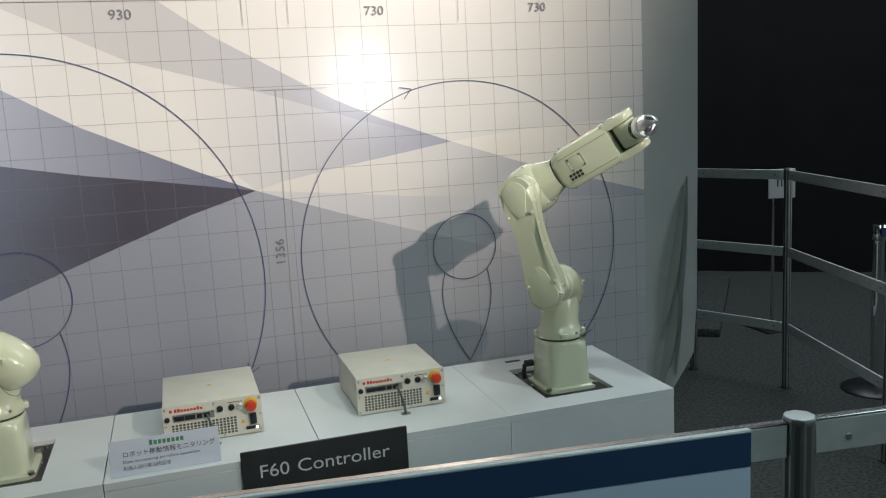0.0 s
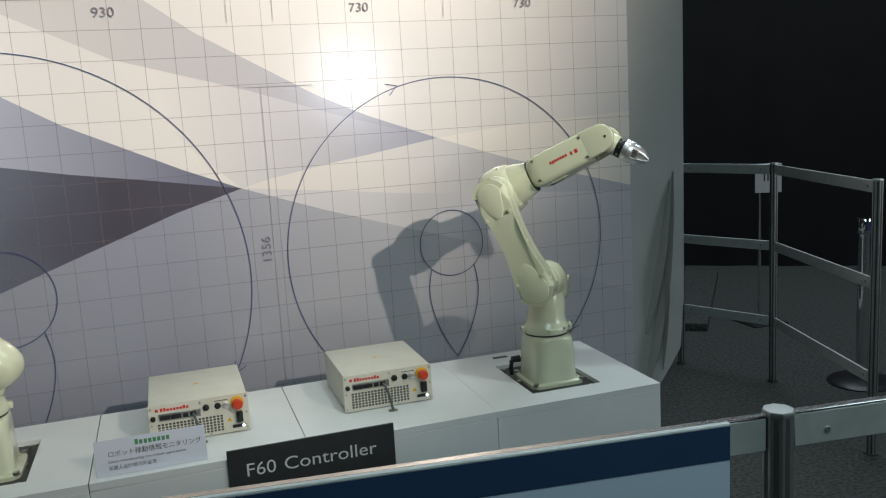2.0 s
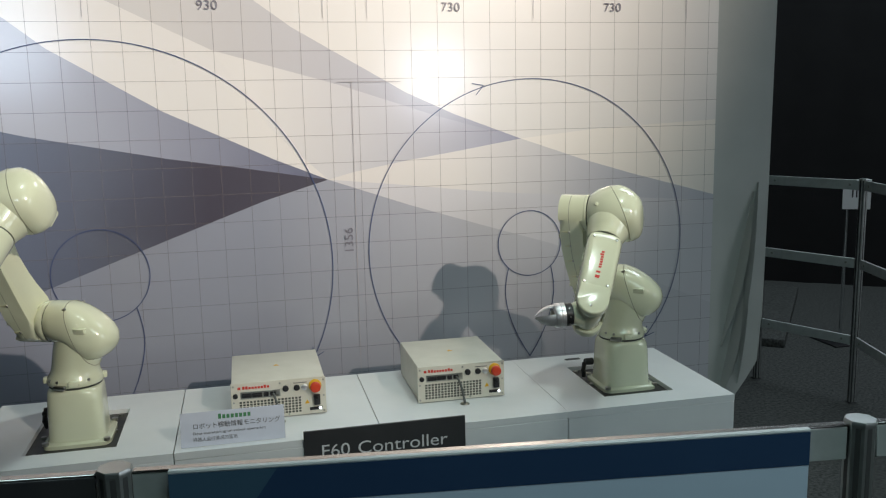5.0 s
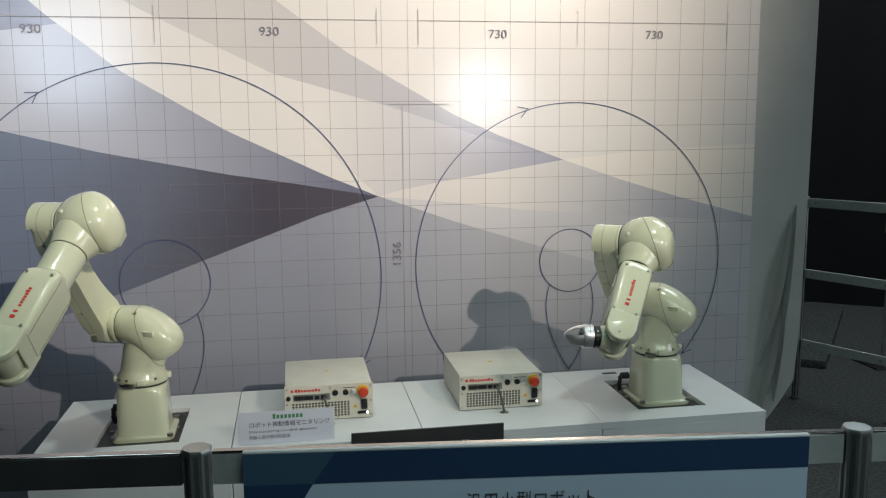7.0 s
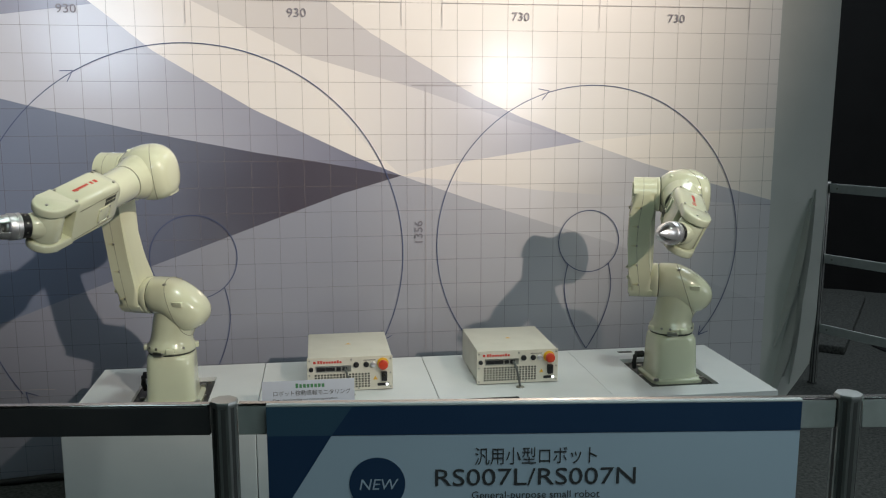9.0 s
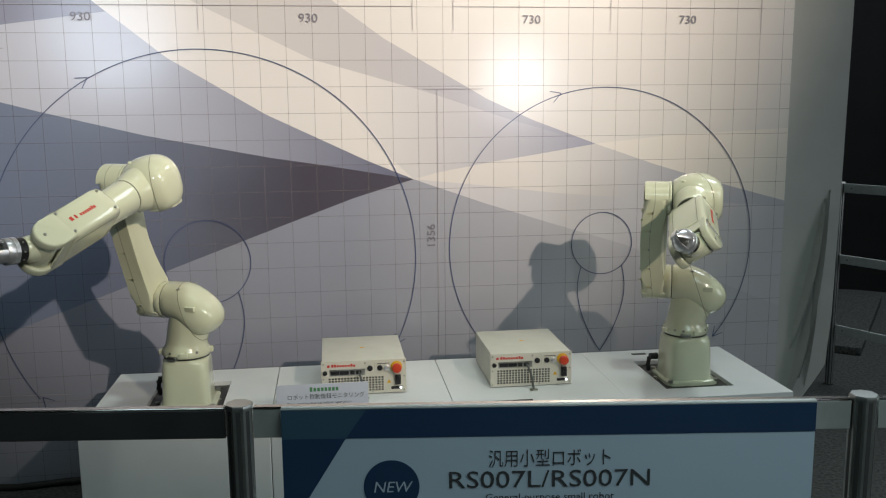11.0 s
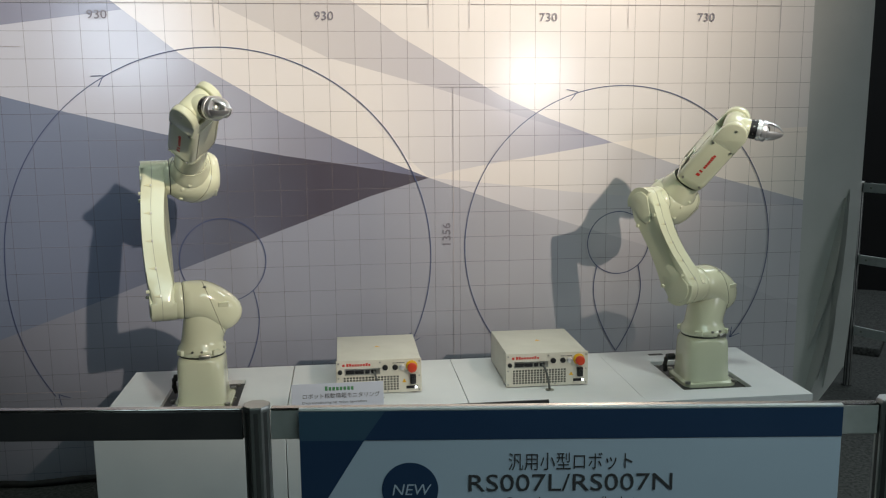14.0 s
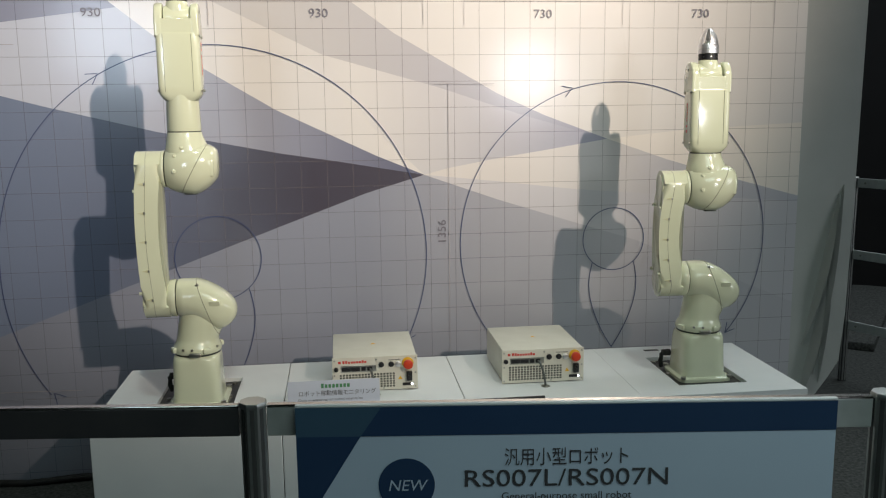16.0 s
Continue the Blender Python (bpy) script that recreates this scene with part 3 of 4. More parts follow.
    for s in (-1, 1):
        cheek = [(-0.052, zf - 0.01), (0.048, zf - 0.01)] + [(0.047 * math.cos(radians(a)) - 0.003, L2 + 0.047 * math.sin(radians(a))) for a in range(0, 181, 12)]
        lo, hi = (-0.071, -0.0445) if s < 0 else (0.0445, 0.071)
        prism(cheek, lo, hi, "X", 0.006, 3, bm=bm)
    box(-0.05, 0.05, -0.051, -0.044, zf - 0.01, L2 - 0.006, 0.002, 1, bm)
    fore = part("forearm", bm, "paint", ob)
    if tube_len:
        part("sleeve", sleeve, "paint", fore)
    for x in (-0.0455, 0.0455):
        for yy in (-0.0555, 0.0545):
            part("cover_seam", box(x - 0.0006, x + 0.0006, yy, yy + 0.001, z0 + 0.03, zf - 0.004), "seam", fore, smooth=False)
    mid = (z0 + zf) / 2 + 0.02
    for s in (-1, 1):
        x = 0.0718 * s
        logo = bmesh.new()
        for k in range(8):
            y0, h = -0.0065, (0.013, 0.009, 0.009, 0.009, 0.009, 0.009, 0.012, 0.009)[k]
            zz = mid + 0.038 * s - s * (0.0098 * k + (0.010 if k else 0))
            box(min(x, x - 0.0006 * s), max(x, x - 0.0006 * s), y0, y0 + h, zz - 0.0037, zz + 0.0037, 0, 1, logo)
        box(min(x, x - 0.0006 * s), max(x, x - 0.0006 * s), -0.0065, 0.007, mid + 0.056 * s - 0.0055, mid + 0.056 * s + 0.0055, 0, 1, logo)
        part("maker_mark", logo, "red", fore, "red maker mark on the side", smooth=False)
        for y, z in ((-0.036, z0 + 0.035), (0.036, z0 + 0.035), (-0.036, zf - 0.01), (0.036, zf - 0.01), (0, L2 + 0.02)):
            part("bolt", loft([(0.069 * s, 0.0045), (0.0735 * s, 0.0045)] if s > 0 else [(-0.0735, 0.0045), (-0.069, 0.0045)], 8, axis="X", m=Matrix.Translation((0, y, z))), "bolt", fore)
    vents = bmesh.new()
    for i in range(2):
        for k in range(4):
            box(-0.040 + 0.013 * i, -0.030 + 0.013 * i, 0.0535, 0.0556, z0 + 0.040 + 0.013 * k, z0 + 0.050 + 0.013 * k, 0, 1, vents)
    part("connector_block", vents, "gap", fore, "dark block of small air and signal ports")
    part("service_cover", box(-0.012, 0.036, 0.0535, 0.0563, z0 + 0.06, z0 + 0.115, 0.004), "paint", fore)
    for x, z in ((-0.008, z0 + 0.064), (0.032, z0 + 0.064), (-0.008, z0 + 0.111), (0.032, z0 + 0.111)):
        part("bolt", loft([(0.055, 0.0035), (0.058, 0.0035)], 8, axis="Y", m=Matrix.Translation((x, 0, z))), "bolt", fore)

    # wrist with tool
    bm = loft([(-0.043, 0.030), (-0.041, 0.038), (-0.034, 0.041), (0.034, 0.041), (0.041, 0.038), (0.043, 0.030)], 32, axis="X")
    loft([(0.0, 0.037, 0.037, 0, 0, 2.5), (0.035, 0.037, 0.037, 0, 0, 2.2), (0.048, 0.035), (0.052, 0.033)], 32, bm=bm)
    wrist = part("wrist", bm, "paint", ob)
    part("tool_flange", loft([(0.052, 0.031), (0.054, 0.0345), (0.073, 0.0345), (0.0745, 0.032)], 32), "black", wrist, "black ribbed tool flange")
    for k in range(8):
        a = 2 * math.pi * k / 8
        part("bolt", loft([(0, 0.003), (0.002, 0.003)], 8, m=Matrix.Translation((0.034 * math.cos(a), 0.034 * math.sin(a), 0.064)) @ Vector((math.cos(a), math.sin(a), 0)).to_track_quat("Z", "Y").to_matrix().to_4x4()), "bolt", wrist)
    part("gripper_body", loft([(0.0745, 0.030), (0.076, 0.0375), (0.087, 0.0375), (0.088, 0.035), (0.091, 0.035), (0.092, 0.0375), (0.104, 0.0375), (0.108, 0.035), (0.110, 0.02)], 36), "steel", wrist, "polished steel gripper body")
    part("gripper_core", loft([(0.106, 0.024), (0.114, 0.020), (0.119, 0.012), (0.120, 0.004)], 20), "bolt", wrist, "dark core between the gripper fingers")
    for k in range(3):
        bm = bmesh.new()
        prof = [(0.106, 0.0345), (0.122, 0.0335), (0.136, 0.029), (0.150, 0.0215), (0.160, 0.013), (0.166, 0.006)]
        grid = []
        for h, r in prof:
            row = []
            for i in range(9):
                a = radians(120 * k + 26 + 68 * i / 8)
                row.append((bm.verts.new((r * math.cos(a), r * math.sin(a), h)), bm.verts.new((0.84 * r * math.cos(a), 0.84 * r * math.sin(a), h - 0.002))))
            grid.append(row)
        for j in range(len(grid) - 1):
            for i in range(8):
                for s in (0, 1):
                    bm.faces.new((grid[j][i][s], grid[j][i + 1][s], grid[j + 1][i + 1][s], grid[j + 1][i][s]))
            for i in (0, 8):
                bm.faces.new((grid[j][i][0], grid[j][i][1], grid[j + 1][i][1], grid[j + 1][i][0]))
        for j in (0, len(grid) - 1):
            for i in range(8):
                bm.faces.new((grid[j][i][0], grid[j][i + 1][0], grid[j][i + 1][1], grid[j][i][1]))
        part("gripper_finger", bm, "steel", wrist)
    return {"ob": ob, "L1": L1, "L2": L2, "H2": H2, "shoulder": shoulder, "arm": arm, "elbow": elbow, "fore": fore, "wrist": wrist}


# ---- controllers ----
def controller(x0, x1, yf, yb):
    w, d, h = (x1 - x0) / 2, (yb - yf), 0.128
    ob = thing("robot_controller", "beige steel robot controller box with a red emergency stop", "controller", Matrix.Translation(((x0 + x1) / 2, yf, HT)), "pair of controllers")
    case = part("case", box(-w + 0.003, w - 0.003, 0.004, d, 0.006, h, 0.003), "case", ob)
    for sx in (-1, 1):
        for y in (0.04, d - 0.04):
            part("foot", loft([(0, 0.010), (0.0065, 0.012)], 14, m=Matrix.Translation((sx * (w - 0.03), y, 0))), "rubber", ob)
    face = part("face_plate", box(-w, w, 0.0, 0.0035, 0.003, h + 0.001, 0.0012, 1), "face", ob)
    for x, z in ((-w + 0.008, 0.012), (-w + 0.008, 0.118), (w - 0.008, 0.012), (w - 0.008, 0.118), (0.004, 0.118), (0.03, 0.010), (w - 0.008, 0.064), (-w + 0.008, 0.064)):
        part("screw", loft([(-0.0018, 0.0032), (0.001, 0.0035)], 10, axis="Y", m=Matrix.Translation((x, 0, z))), "bolt", face)
    mark = box(-w + 0.022, -w + 0.031, -0.0006, 0.0003, 0.107, 0.1155)
    for k in range(9):
        hh = 0.0105 if k in (0, 1, 7) else 0.0075
        box(-w + 0.037 + 0.0098 * k, -w + 0.0445 + 0.0098 * k, -0.0006, 0.0003, 0.107, 0.107 + hh, 0, 1, mark)
    part("maker_mark", mark, "red", face, "red maker mark", smooth=False)
    part("port_recess", box(-w + 0.030, -w + 0.158, -0.0012, 0.0006, 0.074, 0.098, 0.001, 1), "bolt", face, "recessed grey connector panel")
    for x, ww in ((-w + 0.050, 0.016), (-w + 0.083, 0.016), (-w + 0.112, 0.008), (-w + 0.134, 0.009)):
        part("port", box(x - ww, x + ww, -0.005, -0.0008, 0.079, 0.093, 0.0015, 1), "black", face)
    for x, z, r in ((-w + 0.014, 0.087, 0.008), (0.022, 0.099, 0.010), (0.058, 0.099, 0.010)):
        part("plug_cover", loft([(-0.008, r * 0.8), (-0.007, r), (0.001, r)], 18, axis="Y", m=Matrix.Translation((x, 0, z))), "black", face)
    part("switch_frame", box(0.038, w - 0.012, -0.0012, 0.0004, 0.080, 0.122, 0.001, 1), "face", face)
    part("key_switch", loft([(-0.012, 0.007), (-0.011, 0.0095), (0.0, 0.0105)], 18, axis="Y", m=Matrix.Translation((0.083, 0, 0.099))), "steel", face)
    part("legend", box(0.048, 0.092, -0.0018, -0.0008, 0.1135, 0.1155), "ink", face)
    part("stop_ring", loft([(-0.006, 0.0195), (-0.005, 0.021), (0.0, 0.021)], 28, axis="Y", m=Matrix.Translation((0.118, 0, 0.101))), "yellow", face, "yellow ring behind the stop button")
    part("stop_button", loft([(-0.034, 0.010), (-0.032, 0.0155), (-0.027, 0.0175), (-0.020, 0.0175), (-0.017, 0.013), (-0.004, 0.012)], 28, axis="Y", m=Matrix.Translation((0.118, 0, 0.101))), "estop", face, "red mushroom stop button")
    part("breaker", box(0.112, 0.133, -0.015, 0.0, 0.036, 0.071, 0.003), "black", face)
    part("breaker_lever", box(0.118, 0.128, -0.022, -0.014, 0.056, 0.066, 0.002), "black", face)
    part("power_switch", box(0.098, 0.140, -0.004, 0.0, 0.0165, 0.027, 0.0018), "black", face)
    part("power_lamp", loft([(-0.006, 0.0045), (-0.004, 0.005)], 14, axis="Y", m=Matrix.Translation((0.133, 0, 0.0218))), "lit", face, "lit white power button")
    part("warning_mark", prism([(0.0825, 0.040), (0.0985, 0.040), (0.0905, 0.054)], -0.0008, 0.0003, "Y"), "yellow", face)
    part("warning_mark", prism([(-0.010, d * 0.5), (0.010, d * 0.5), (0.0, d * 0.5 + 0.016)], h - 0.0005, h + 0.0008, "Z"), "yellow", case)
    grille = bmesh.new()
    for i in range(18):
        for k in range(6):
            x, z = -w + 0.026 + 0.0112 * i, 0.014 + 0.0092 * k
            box(x, x + 0.0075, -0.0007, 0.0004, z, z + 0.0062, 0, 1, grille)
    part("grille", grille, "gap", face, "grid of dark ventilation slots", smooth=False)
    cable = part("signal_cable", tube([(-w + 0.136, -0.003, 0.086), (-w + 0.139, -0.022, 0.080), (-w + 0.145, -0.033, 0.060), (-w + 0.150, -0.038, 0.035), (-w + 0.153, -0.042, 0.012), (-w + 0.154, -0.043, 0.003)], 0.0042), "cable", face, "short grey signal cable")
    part("grommet", loft([(0.0008, 0.016), (0.003, 0.015), (0.004, 0.010)], 20, m=Matrix.Translation((-w + 0.154, -0.043, 0))), "bolt", ob)
    return ob


# ---- signs on the tables ----
def table_signs():
    ob = thing("name_board", "charcoal board reading F60 Controller on the table edge", "sign", Matrix.Translation((-0.120, TABLE_Y0 - 0.001, 0)))
    part("panel", box(-0.256, 0.256, -0.008, 0.0, 0.44, 0.592, 0.001, 1), "sign", ob)
    lettering("lettering", "F60", 0.042, "sign_text", Matrix.Translation((-0.160, -0.0088, 0.522)) @ FACING, ob, wide=1.08)
    lettering("lettering", "Controller", 0.042, "sign_text", Matrix.Translation((0.052, -0.0088, 0.522)) @ FACING, ob, wide=1.14)
    card = thing("info_card", "small lilac card with printed notes, leaning at the table edge", "card", pose(-0.584, -0.888, HT + 0.0012, -12, 0, 0))
    part("sheet", box(-0.155, 0.155, -0.0015, 0.0015, 0.0, 0.103, 0.0006, 1), "card", card)
    mark = bmesh.new()
    for k in range(8):
        box(-0.043 + 0.0125 * k, -0.034 + 0.0125 * k, -0.0021, -0.0016, 0.078, 0.093 if k == 0 else 0.090, 0, 1, mark)
    part("programme_mark", mark, "green", card, "green programme mark", smooth=False)
    for text, z, h in (("ロボット稼動情報モニタリング", 0.0595, 0.0135), ("Data monitoring on robot operation", 0.039, 0.0085), ("机器人运行情况的监测", 0.020, 0.0095)):
        lettering("lettering", text, h, "ink", Matrix.Translation((-0.120, -0.0022, z)) @ FACING, card, align="LEFT", wide=1.24 if text.startswith("Data") else 1.0)


# ---- barrier in front of the tables ----
BAR_A, BAR_B = Vector((-0.622, -2.398)), Vector((0.2115, -2.493))
BAR_TOP = 1.126


def octagon_post(top, parent_at, group, label):
    ob = thing("barrier_post", label, "post", parent_at, group)
    r = 0.0212
    out = []
    for k in range(8):
        a = radians(45 * k + 22.5)
        out.append((r * math.cos(a), r * math.sin(a)))
    part("profile", prism(out, 0.0, top - 0.004, "Z"), "alu", ob, smooth=False)
    for k in range(8):
        # grooves are flat strips; the shade inside them is put into their dark colour
        a = 45 * k
        part("groove_shade", box(r * 0.915, r * 0.935, -0.0035, 0.0035, 0.006, top - 0.006, 0, 1), "alu_dark", ob, at=pose(0, 0, 0, 0, 0, a), smooth=False)
    part("cap", loft([(top - 0.004, r * 1.05), (top, r * 1.06), (top + 0.003, r * 0.98)], 8, m=pose(0, 0, 0, 0, 0, 22.5)), "alu", ob)
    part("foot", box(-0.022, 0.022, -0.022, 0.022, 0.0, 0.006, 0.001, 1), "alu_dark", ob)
    return ob


def barrier():
    yaw = math.degrees(math.atan2((BAR_B - BAR_A).y, (BAR_B - BAR_A).x))
    u = (BAR_B - BAR_A).normalized()
    back = Vector((-u.y, u.x)) * 0.026
    posts = [Vector((-0.690, -2.387)), Vector((0.296, -2.499))]
    span = posts[1] - posts[0]
    posts = [posts[0] - span, posts[0], posts[1], posts[1] + span]
    for p in posts:
        octagon_post(BAR_TOP + 0.002, Matrix.Translation((p.x, p.y, 0)), "barrier posts", "octagonal aluminium barrier post with a flat cap")
    for k, (p, q) in enumerate(zip(posts, posts[1:])):
        c, half = (p + q) / 2, (q - p).length / 2 - 0.022
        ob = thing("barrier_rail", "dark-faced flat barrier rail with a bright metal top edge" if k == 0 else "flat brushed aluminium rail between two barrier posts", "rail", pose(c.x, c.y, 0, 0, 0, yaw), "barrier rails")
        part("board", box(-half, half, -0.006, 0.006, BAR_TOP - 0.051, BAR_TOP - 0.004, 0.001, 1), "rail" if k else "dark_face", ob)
        part("top_edge", box(-half, half, -0.0068, 0.0068, BAR_TOP - 0.004, BAR_TOP, 0.0012, 1), "edge", ob)
        for s in (-1,) if k == 2 else ():
            part("screw", loft([(-0.0085, 0.004), (-0.006, 0.005)], 10, axis="Y", m=Matrix.Translation((s * (half - 0.05), 0, BAR_TOP - 0.032))), "alu", ob)
        part("lower_board", box(-half, half, -0.006, 0.006, 0.30, 0.352, 0.001, 1), "rail", ob)
    # printed product panel on the front of the rail
    c = (BAR_A + BAR_B) / 2 - back * 0.55
    w = (BAR_B - BAR_A).length / 2
    T = BAR_TOP + 0.001
    ob = thing("product_panel", "pale blue product panel with a navy header on the barrier", "sign", pose(c.x, c.y, 0, 0, 0, yaw))
    part("board", box(-w, w, -0.003, 0.003, T - 0.62, T, 0.0006, 1), "pale", ob, smooth=False)
    y = -0.0034
    def flat(name, mat, pts, yy):
        bm = bmesh.new()
        bm.faces.new([bm.verts.new((x, yy, z)) for x, z in pts])
        part(name, bm, mat, ob, smooth=False)
    flat("header_band", "navy", [(-w + 0.10, T - 0.049), (w, T - 0.049), (w, T - 0.002), (-w + 0.133, T - 0.002)], y - 0.0004)
    flat("header_corner", "steel_blue", [(-w, T - 0.049), (-w + 0.10, T - 0.049), (-w + 0.133, T - 0.002), (-w, T - 0.002)], y - 0.0004)
    flat("side_wedge", "navy", [(-w, T - 0.21), (-w, T - 0.049), (-w + 0.10, T - 0.049)], y - 0.0004)
    part("top_trim", box(-w, w, -0.0045, 0.004, T - 0.001, T + 0.0025, 0.0006, 1), "sign_text", ob)
    part("badge", loft([(-0.0006, 0.044), (0.0, 0.044)], 48, axis="Y", m=Matrix.Translation((-w + 0.170, y, T - 0.130))), "navy", ob, "round navy badge reading NEW", smooth=False)
    lettering("lettering", "NEW", 0.0185, "pale", Matrix.Translation((-w + 0.170, y - 0.0016, T - 0.131)) @ FACING, ob, shear=0.2)
    lettering("lettering", "汎用小型ロボット", 0.0225, "ink", Matrix.Translation((-w + 0.421, y - 0.001, T - 0.088)) @ FACING, ob, wide=0.79)
    lettering("lettering", "RS007L/RS007N", 0.029, "ink", Matrix.Translation((-w + 0.420, y - 0.001, T - 0.122)) @ FACING, ob, wide=1.21)
    lettering("lettering", "General-purpose small robot", 0.0125, "ink", Matrix.Translation((-w + 0.420, y - 0.001, T - 0.151)) @ FACING, ob, wide=1.0)


# ---- fence, stanchion and sign beside the booth ----
def side_fence():
    pts = [Vector((2.284, 0.738)), Vector((2.520, 0.245)), Vector((2.255, -0.700))]
    for p in pts:
        octagon_post(1.166, Matrix.Translation((p.x, p.y, 0)), "fence posts", "slender grooved aluminium fence post")
    for p, q in zip(pts, pts[1:]):
        c, half = (p + q) / 2, (q - p).length / 2 - 0.022
        yaw = math.degrees(math.atan2((q - p).y, (q - p).x))
        for z in (1.135, 0.735, 0.330):
            ob = thing("fence_rail", "flat aluminium fence rail with screwed ends", "rail", pose(c.x, c.y, z, 0, 0, yaw), "fence rails")
            part("bar", box(-half, half, -0.005, 0.005, -0.025, 0.025, 0.001, 1), "fence", ob)
            for s in (-1, 1):
                part("screw", loft([(-0.008, 0.006), (0.008, 0.006)], 10, axis="Y", m=Matrix.Translation((s * (half - 0.045), 0, 0))), "bolt", ob)
    ob = thing("stanchion", "chrome belt stanchion with a navy belt head on the carpet", "stanchion", Matrix.Translation((2.895, 0.02, 0)))
    part("base", loft([(0, 0.165), (0.006, 0.165), (0.018, 0.150), (0.026, 0.06), (0.034, 0.036)], 40), "black", ob)
    part("pole", loft([(0.02, 0.030), (0.79, 0.030)], 28), "chrome", ob)
    part("head", loft([(0.79, 0.034), (0.80, 0.036), (0.868, 0.036), (0.876, 0.030)], 28), "chrome", ob)
    part("belt_slot", box(-0.022, 0.022, -0.0375, -0.030, 0.81, 0.855, 0.001, 1), "belt", ob)
    ob = thing("direction_sign", "small white sign reading IN on a thin stand", "sign", Matrix.Translation((3.235, 1.26, 0)))
    part("base", box(-0.13, 0.13, -0.13, 0.13, 0, 0.010, 0.003), "black", ob)
    part("pole", loft([(0.01, 0.011), (1.02, 0.011)], 14), "chrome", ob)
    part("plate", box(-0.035, 0.135, -0.016, -0.011, 0.87, 1.06, 0.002, 1), "sign_text", ob, at=pose(0, 0, 0, 0, 0, -22))
    lettering("lettering", "IN", 0.07, "ink", pose(0, 0, 0, 0, 0, -22) @ Matrix.Translation((0.062, -0.0168, 0.975)) @ FACING, ob)


setting()
booth_wall()
tables()
ROBOT_Z = HT - 0.0155
SHORT = robot("short_robot", "short cream-painted six-axis robot with a steel gripper, bolted to the table", 0.346, 0.406, 0.0, Matrix.Translation((0.797, -0.652, ROBOT_Z)))
LONG = robot("long_robot", "long cream-painted six-axis robot with a steel gripper, bolted to the table", 0.452, 0.502, 0.100, Matrix.Translation((-1.062, -0.652, ROBOT_Z)))
controller(0.028, 0.336, -0.704, -0.365)
controller(-0.590, -0.283, -0.702, -0.363)
table_signs()
barrier()
side_fence()


# ---- joint angles of the robots, in degrees over time ----
SHORT_TURN = [
    (0, -41.9), (0.2, -33.8), (0.4, -87.4), (0.6, -92.3), (0.8, -91.6), (1, -95.2), (1.2, -101.3), (1.4, -133.6), (1.6, -130.7),
    (1.8, -93.0), (2, -37.4), (2.2, -94.9), (2.4, -122.3), (2.6, -130.1), (2.8, -89.6), (3.1, -82.8), (3.3, -79.0), (3.5, -69.1),
    (4, -75.4), (4.4, -98.0), (4.7, -111.2), (5, -125.9), (5.2, -131.2), (7.3, -127.2), (7.5, -135.0), (7.8, -82.8),
    (8.1, -80.3), (8.4, -110.4), (8.7, -115.0), (9, -109.2), (9.2, -103.2), (11.3, -111.3), (11.6, -93.3), (12, -93.7),
    (12.5, -92.0), (13, -58.6), (13.5, -48.9), (14, -60.1), (14.5, -62.5), (15, -90.9), (15.3, -94.0), (15.6, -94.0),
    (16, -95.0)]
SHORT_LOWER = [
    (0, -15.7), (0.2, -1.7), (0.4, 17.4), (0.6, -0.0), (0.8, -22.6), (1, -48.5), (1.2, -46.6), (1.4, -0.0), (1.6, -11.3),
    (1.8, -18.5), (2, -24.1), (2.2, 17.5), (2.4, 10.7), (2.6, -9.6), (2.8, 12.3), (3.1, 16.1), (3.3, 18.7), (3.5, 22.3),
    (4, 24.2), (4.4, 28.2), (4.7, 27.9), (5, 37.2), (5.2, 53.2), (7.3, 44.5), (7.5, 52.9), (7.8, 28.8), (8.1, 23.8),
    (8.4, 23.1), (8.7, 22.1), (9, 12.9), (9.2, 11.0), (11.3, 18.2), (11.6, 1.2), (12, -4.2), (12.5, -21.7), (13, -36.6),
    (13.5, -37.1), (14, -31.9), (14.5, -35.4), (15, -3.3), (15.3, 3.4), (15.6, 1.5), (16, 1.5)]
SHORT_UPPER = [
    (0, 61.5), (0.2, 59.8), (0.4, 94.1), (0.6, 80.3), (0.8, 60.2), (1, 36.5), (1.2, 33.5), (1.4, 52.4), (1.6, 67.4),
    (1.8, 32.3), (2, 65.3), (2.2, 107.7), (2.4, 109.6), (2.6, 74.9), (2.8, 97.6), (3.1, 109.9), (3.3, 122.4), (3.5, 138.3),
    (4, 140.9), (4.4, 152.6), (4.7, 150.2), (5, 131.2), (5.2, 125.1), (7.3, 130.2), (7.5, 120.0), (7.8, 137.3), (8.1, 136.7),
    (8.4, 111.8), (8.7, 110.5), (9, 102.0), (9.2, 88.0), (11.3, 107.8), (11.6, 79.0), (12, 76.6), (12.5, 66.0), (13, 47.6),
    (13.5, 41.9), (14, 44.3), (14.5, 48.2), (15, 76.1), (15.3, 65.9), (15.6, -1.0), (16, -1.0)]
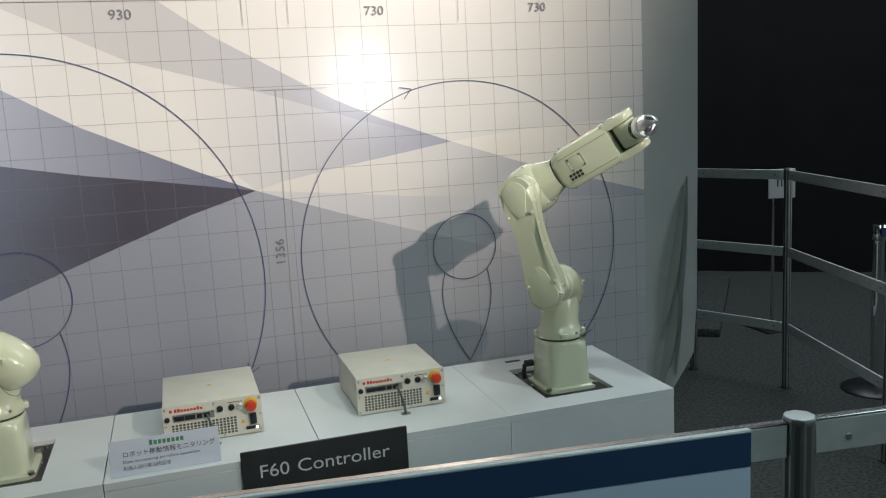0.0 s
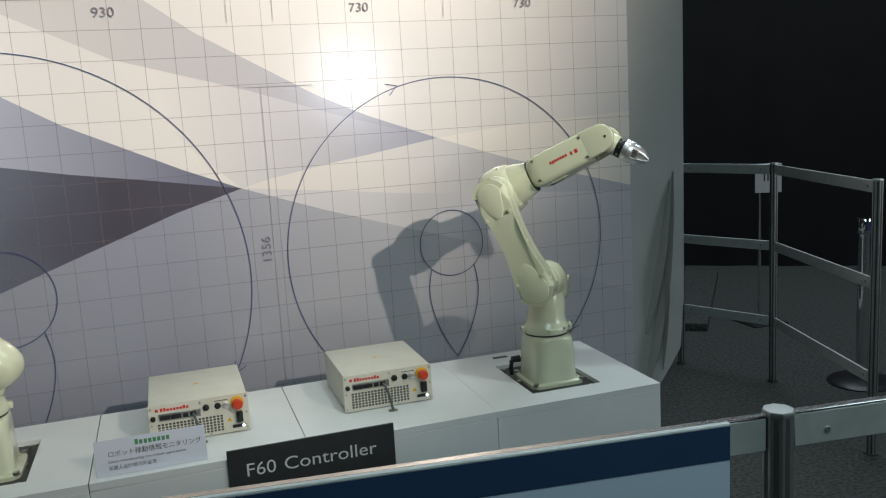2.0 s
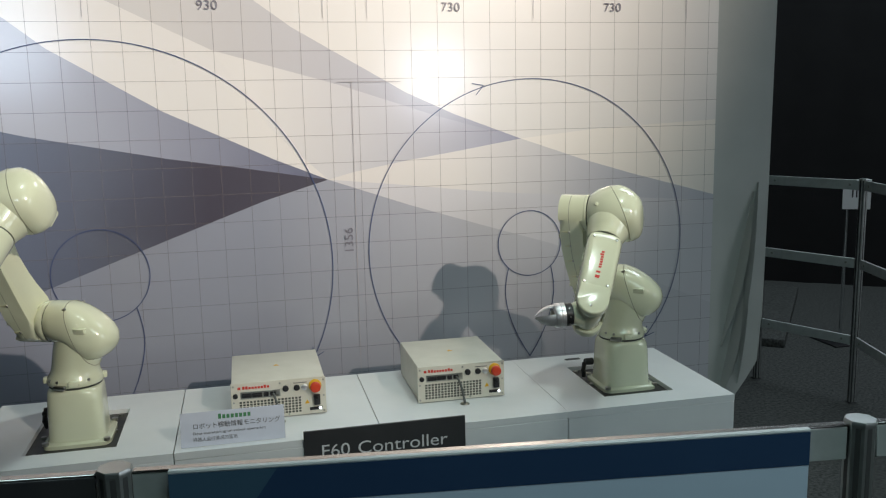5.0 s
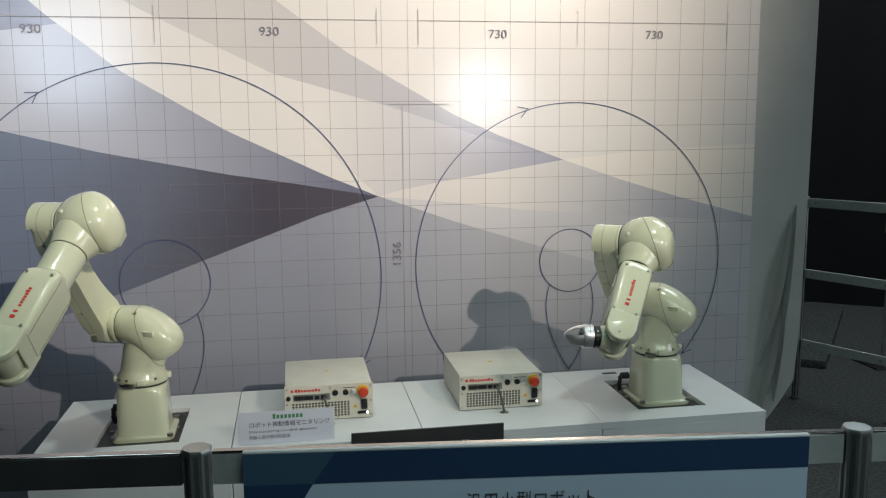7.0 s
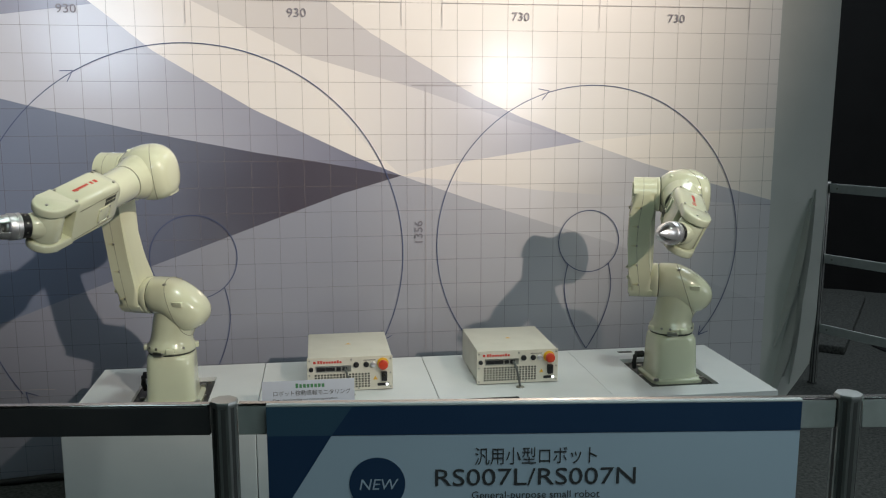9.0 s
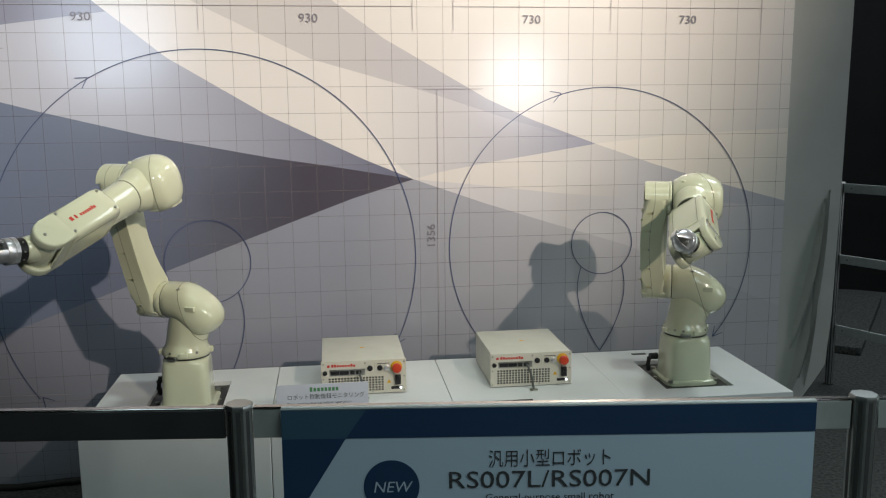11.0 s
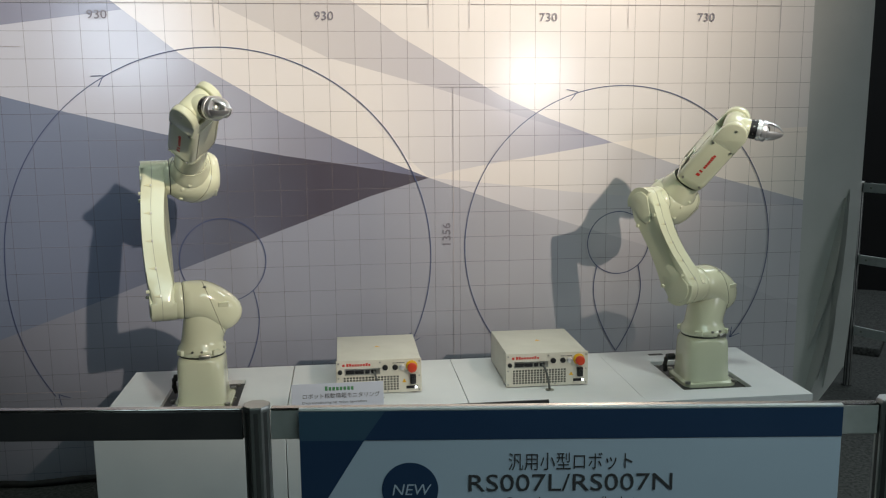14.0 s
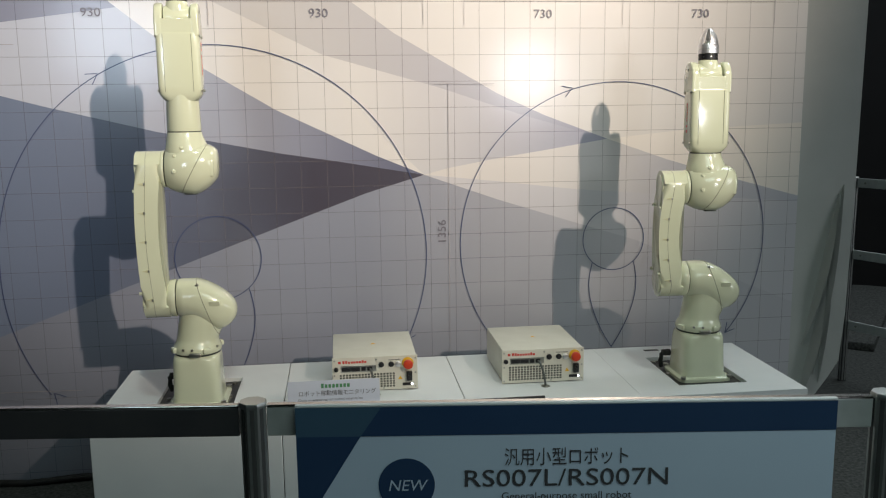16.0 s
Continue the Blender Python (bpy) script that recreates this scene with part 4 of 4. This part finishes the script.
SHORT_ROLL = [
    (0, 102.6), (0.2, 112.2), (0.4, 141.9), (0.6, 164.7), (0.8, 221.3), (1, 265.7), (1.2, 202.7), (1.4, 241.0), (1.6, 265.8),
    (1.8, 176.7), (2, 172.0), (2.2, 178.4), (2.4, 290.2), (2.6, 274.0), (2.8, 222.7), (3.1, 290.0), (3.3, 342.8), (3.5, 456.6),
    (4, 464.8), (4.4, 445.7), (4.7, 440.7), (5, 432.7), (5.2, 431.7), (7.3, 425.2), (7.5, 424.2), (7.8, 458.9), (8.1, 428.4),
    (8.4, 419.6), (8.7, 416.7), (9, 427.1), (9.2, 444.4), (11.3, 615.5), (11.6, 709.9), (12, 728.6), (12.5, 766.5), (13, 718.2),
    (13.5, 745.7), (14, 759.3), (14.5, 761.9), (15, 735.4), (15.3, 717.3), (15.6, 720.0), (16, 720.0)]
SHORT_BEND = [
    (0, 45.4), (0.2, 53.3), (0.4, 13.1), (0.6, 3.9), (0.8, 5.9), (1, 21.1), (1.2, 4.8), (1.4, 53.9), (1.6, 42.3), (1.8, 42.4),
    (2, 51.1), (2.2, 7.0), (2.4, 35.3), (2.6, 42.1), (2.8, 12.7), (3.1, 0.0), (3.3, 62.1), (3.5, 101.8), (4, 104.3),
    (4.4, 90.7), (4.7, 84.0), (5, 66.9), (5.2, 61.9), (7.3, 70.2), (7.5, 60.6), (7.8, 97.7), (8.1, 84.8), (8.4, 11.3),
    (8.7, 41.8), (9, 39.3), (9.2, 39.8), (11.3, -48.7), (11.6, -14.8), (12, -12.4), (12.5, -25.8), (13, -38.4), (13.5, -50.9),
    (14, -64.0), (14.5, -56.5), (15, -21.0), (15.3, -14.8), (15.6, 0.7), (16, 0.2)]
LONG_TURN = [
    (0, -109.7), (3.5, -110.5), (4, -110.0), (5, -113.2), (7.3, -112.2), (7.5, -115.6), (7.8, -82.3), (8.1, -76.5), (8.4, -110.9),
    (8.7, -114.0), (9, -112.7), (9.2, -104.9), (11.3, -117.2), (11.6, -91.3), (12, -90.0), (12.5, -87.1), (13, -80.1),
    (13.5, -77.2), (14, -75.4), (14.5, -71.5), (15, -89.1), (15.3, -91.8), (15.6, -88.0), (16, -87.9)]
LONG_LOWER = [
    (0, 25.7), (3.5, 26.1), (4, 26.5), (5, 27.8), (7.3, 35.8), (7.5, 39.9), (7.8, 22.5), (8.1, 17.8), (8.4, 21.6), (8.7, 24.9),
    (9, 12.1), (9.2, 0.1), (11.3, 20.1), (11.6, -6.4), (12, -4.1), (12.5, -15.2), (13, -27.1), (13.5, -26.3), (14, -22.0),
    (14.5, -20.4), (15, -6.3), (15.3, -3.4), (15.6, 0.5), (16, 0.5)]
LONG_UPPER = [
    (0, 125.8), (3.5, 127.7), (4, 127.4), (5, 130.4), (7.3, 128.2), (7.5, 117.0), (7.8, 140.8), (8.1, 141.8), (8.4, 115.4),
    (8.7, 107.6), (9, 102.9), (9.2, 90.6), (11.3, 107.2), (11.6, 80.6), (12, 76.9), (12.5, 69.5), (13, 56.5), (13.5, 55.9),
    (14, 60.0), (14.5, 66.3), (15, 77.2), (15.3, 71.7), (15.6, 3.0), (16, 0.0)]
LONG_ROLL = [
    (0, 80.7), (3.5, 79.2), (4, 77.5), (5, 76.5), (7.3, 78.7), (7.5, 79.3), (7.8, 85.2), (8.1, 66.6), (8.4, 149.8), (8.7, 229.1),
    (9, 245.6), (9.2, 249.8), (11.3, 414.0), (11.6, 387.9), (12, 398.8), (12.5, 385.7), (13, 375.4), (13.5, 397.4), (14, 405.1),
    (14.5, 425.4), (15, 397.8), (15.3, 359.2), (15.6, 360.0), (16, 360.0)]
LONG_BEND = [
    (0, 74.9), (3.5, 74.5), (4, 73.5), (5, 73.7), (7.3, 75.5), (7.5, 75.0), (7.8, 80.8), (8.1, 76.9), (8.4, -5.5), (8.7, -19.6),
    (9, -33.0), (9.2, -33.2), (11.3, 27.4), (11.6, -7.1), (12, -11.6), (12.5, -9.8), (13, -19.8), (13.5, -33.8), (14, -45.6),
    (14.5, -46.8), (15, -13.6), (15.3, -12.3), (15.6, -2.2), (16, 0.0)]


def glide(rows, t):
    """A smooth value between rows of (seconds, degrees), with no overshoot."""
    ts, vs = [r[0] for r in rows], [r[1] for r in rows]
    if t <= ts[0]:
        return vs[0]
    if t >= ts[-1]:
        return vs[-1]
    k = max(i for i, s in enumerate(ts) if s <= t)
    h = [ts[i + 1] - ts[i] for i in range(len(ts) - 1)]
    d = [(vs[i + 1] - vs[i]) / h[i] for i in range(len(h))]

    def slope(i):
        if i == 0 or i == len(ts) - 1 or d[i - 1] * d[i] <= 0:
            return 0.0
        w1, w2 = 2 * h[i] + h[i - 1], h[i] + 2 * h[i - 1]
        return (w1 + w2) / (w1 / d[i - 1] + w2 / d[i])
    u, m0, m1 = (t - ts[k]) / h[k], slope(k), slope(k + 1)
    return ((2 * u ** 3 - 3 * u ** 2 + 1) * vs[k] + (u ** 3 - 2 * u ** 2 + u) * h[k] * m0
            + (3 * u ** 2 - 2 * u ** 3) * vs[k + 1] + (u ** 3 - u ** 2) * h[k] * m1)


def move_robot(r, turn, lower, upper, roll, bend):
    out = {k: [] for k in ("shoulder", "arm", "elbow", "fore", "wrist")}
    for k in range(161):
        t = k / 10
        a, b, c, e, f = (glide(x, t) for x in (turn, lower, upper, roll, bend))
        m1 = pose(0, 0, 0, 0, 0, a + 90)
        m2 = m1 @ pose(0, 0, r["H2"], b)
        m3 = m2 @ pose(0, 0, r["L1"], c - b)
        m4 = m3 @ pose(0, 0, 0, 0, 0, e)
        m5 = m4 @ pose(0, 0, r["L2"], -f)
        for key, m in zip(out, (m1, m2, m3, m4, m5)):
            out[key].append((t, m))
    for key, rows in out.items():
        walk(r[key], rows)


def motions():
    move_robot(SHORT, SHORT_TURN, SHORT_LOWER, SHORT_UPPER, SHORT_ROLL, SHORT_BEND)
    move_robot(LONG, LONG_TURN, LONG_LOWER, LONG_UPPER, LONG_ROLL, LONG_BEND)


motions()
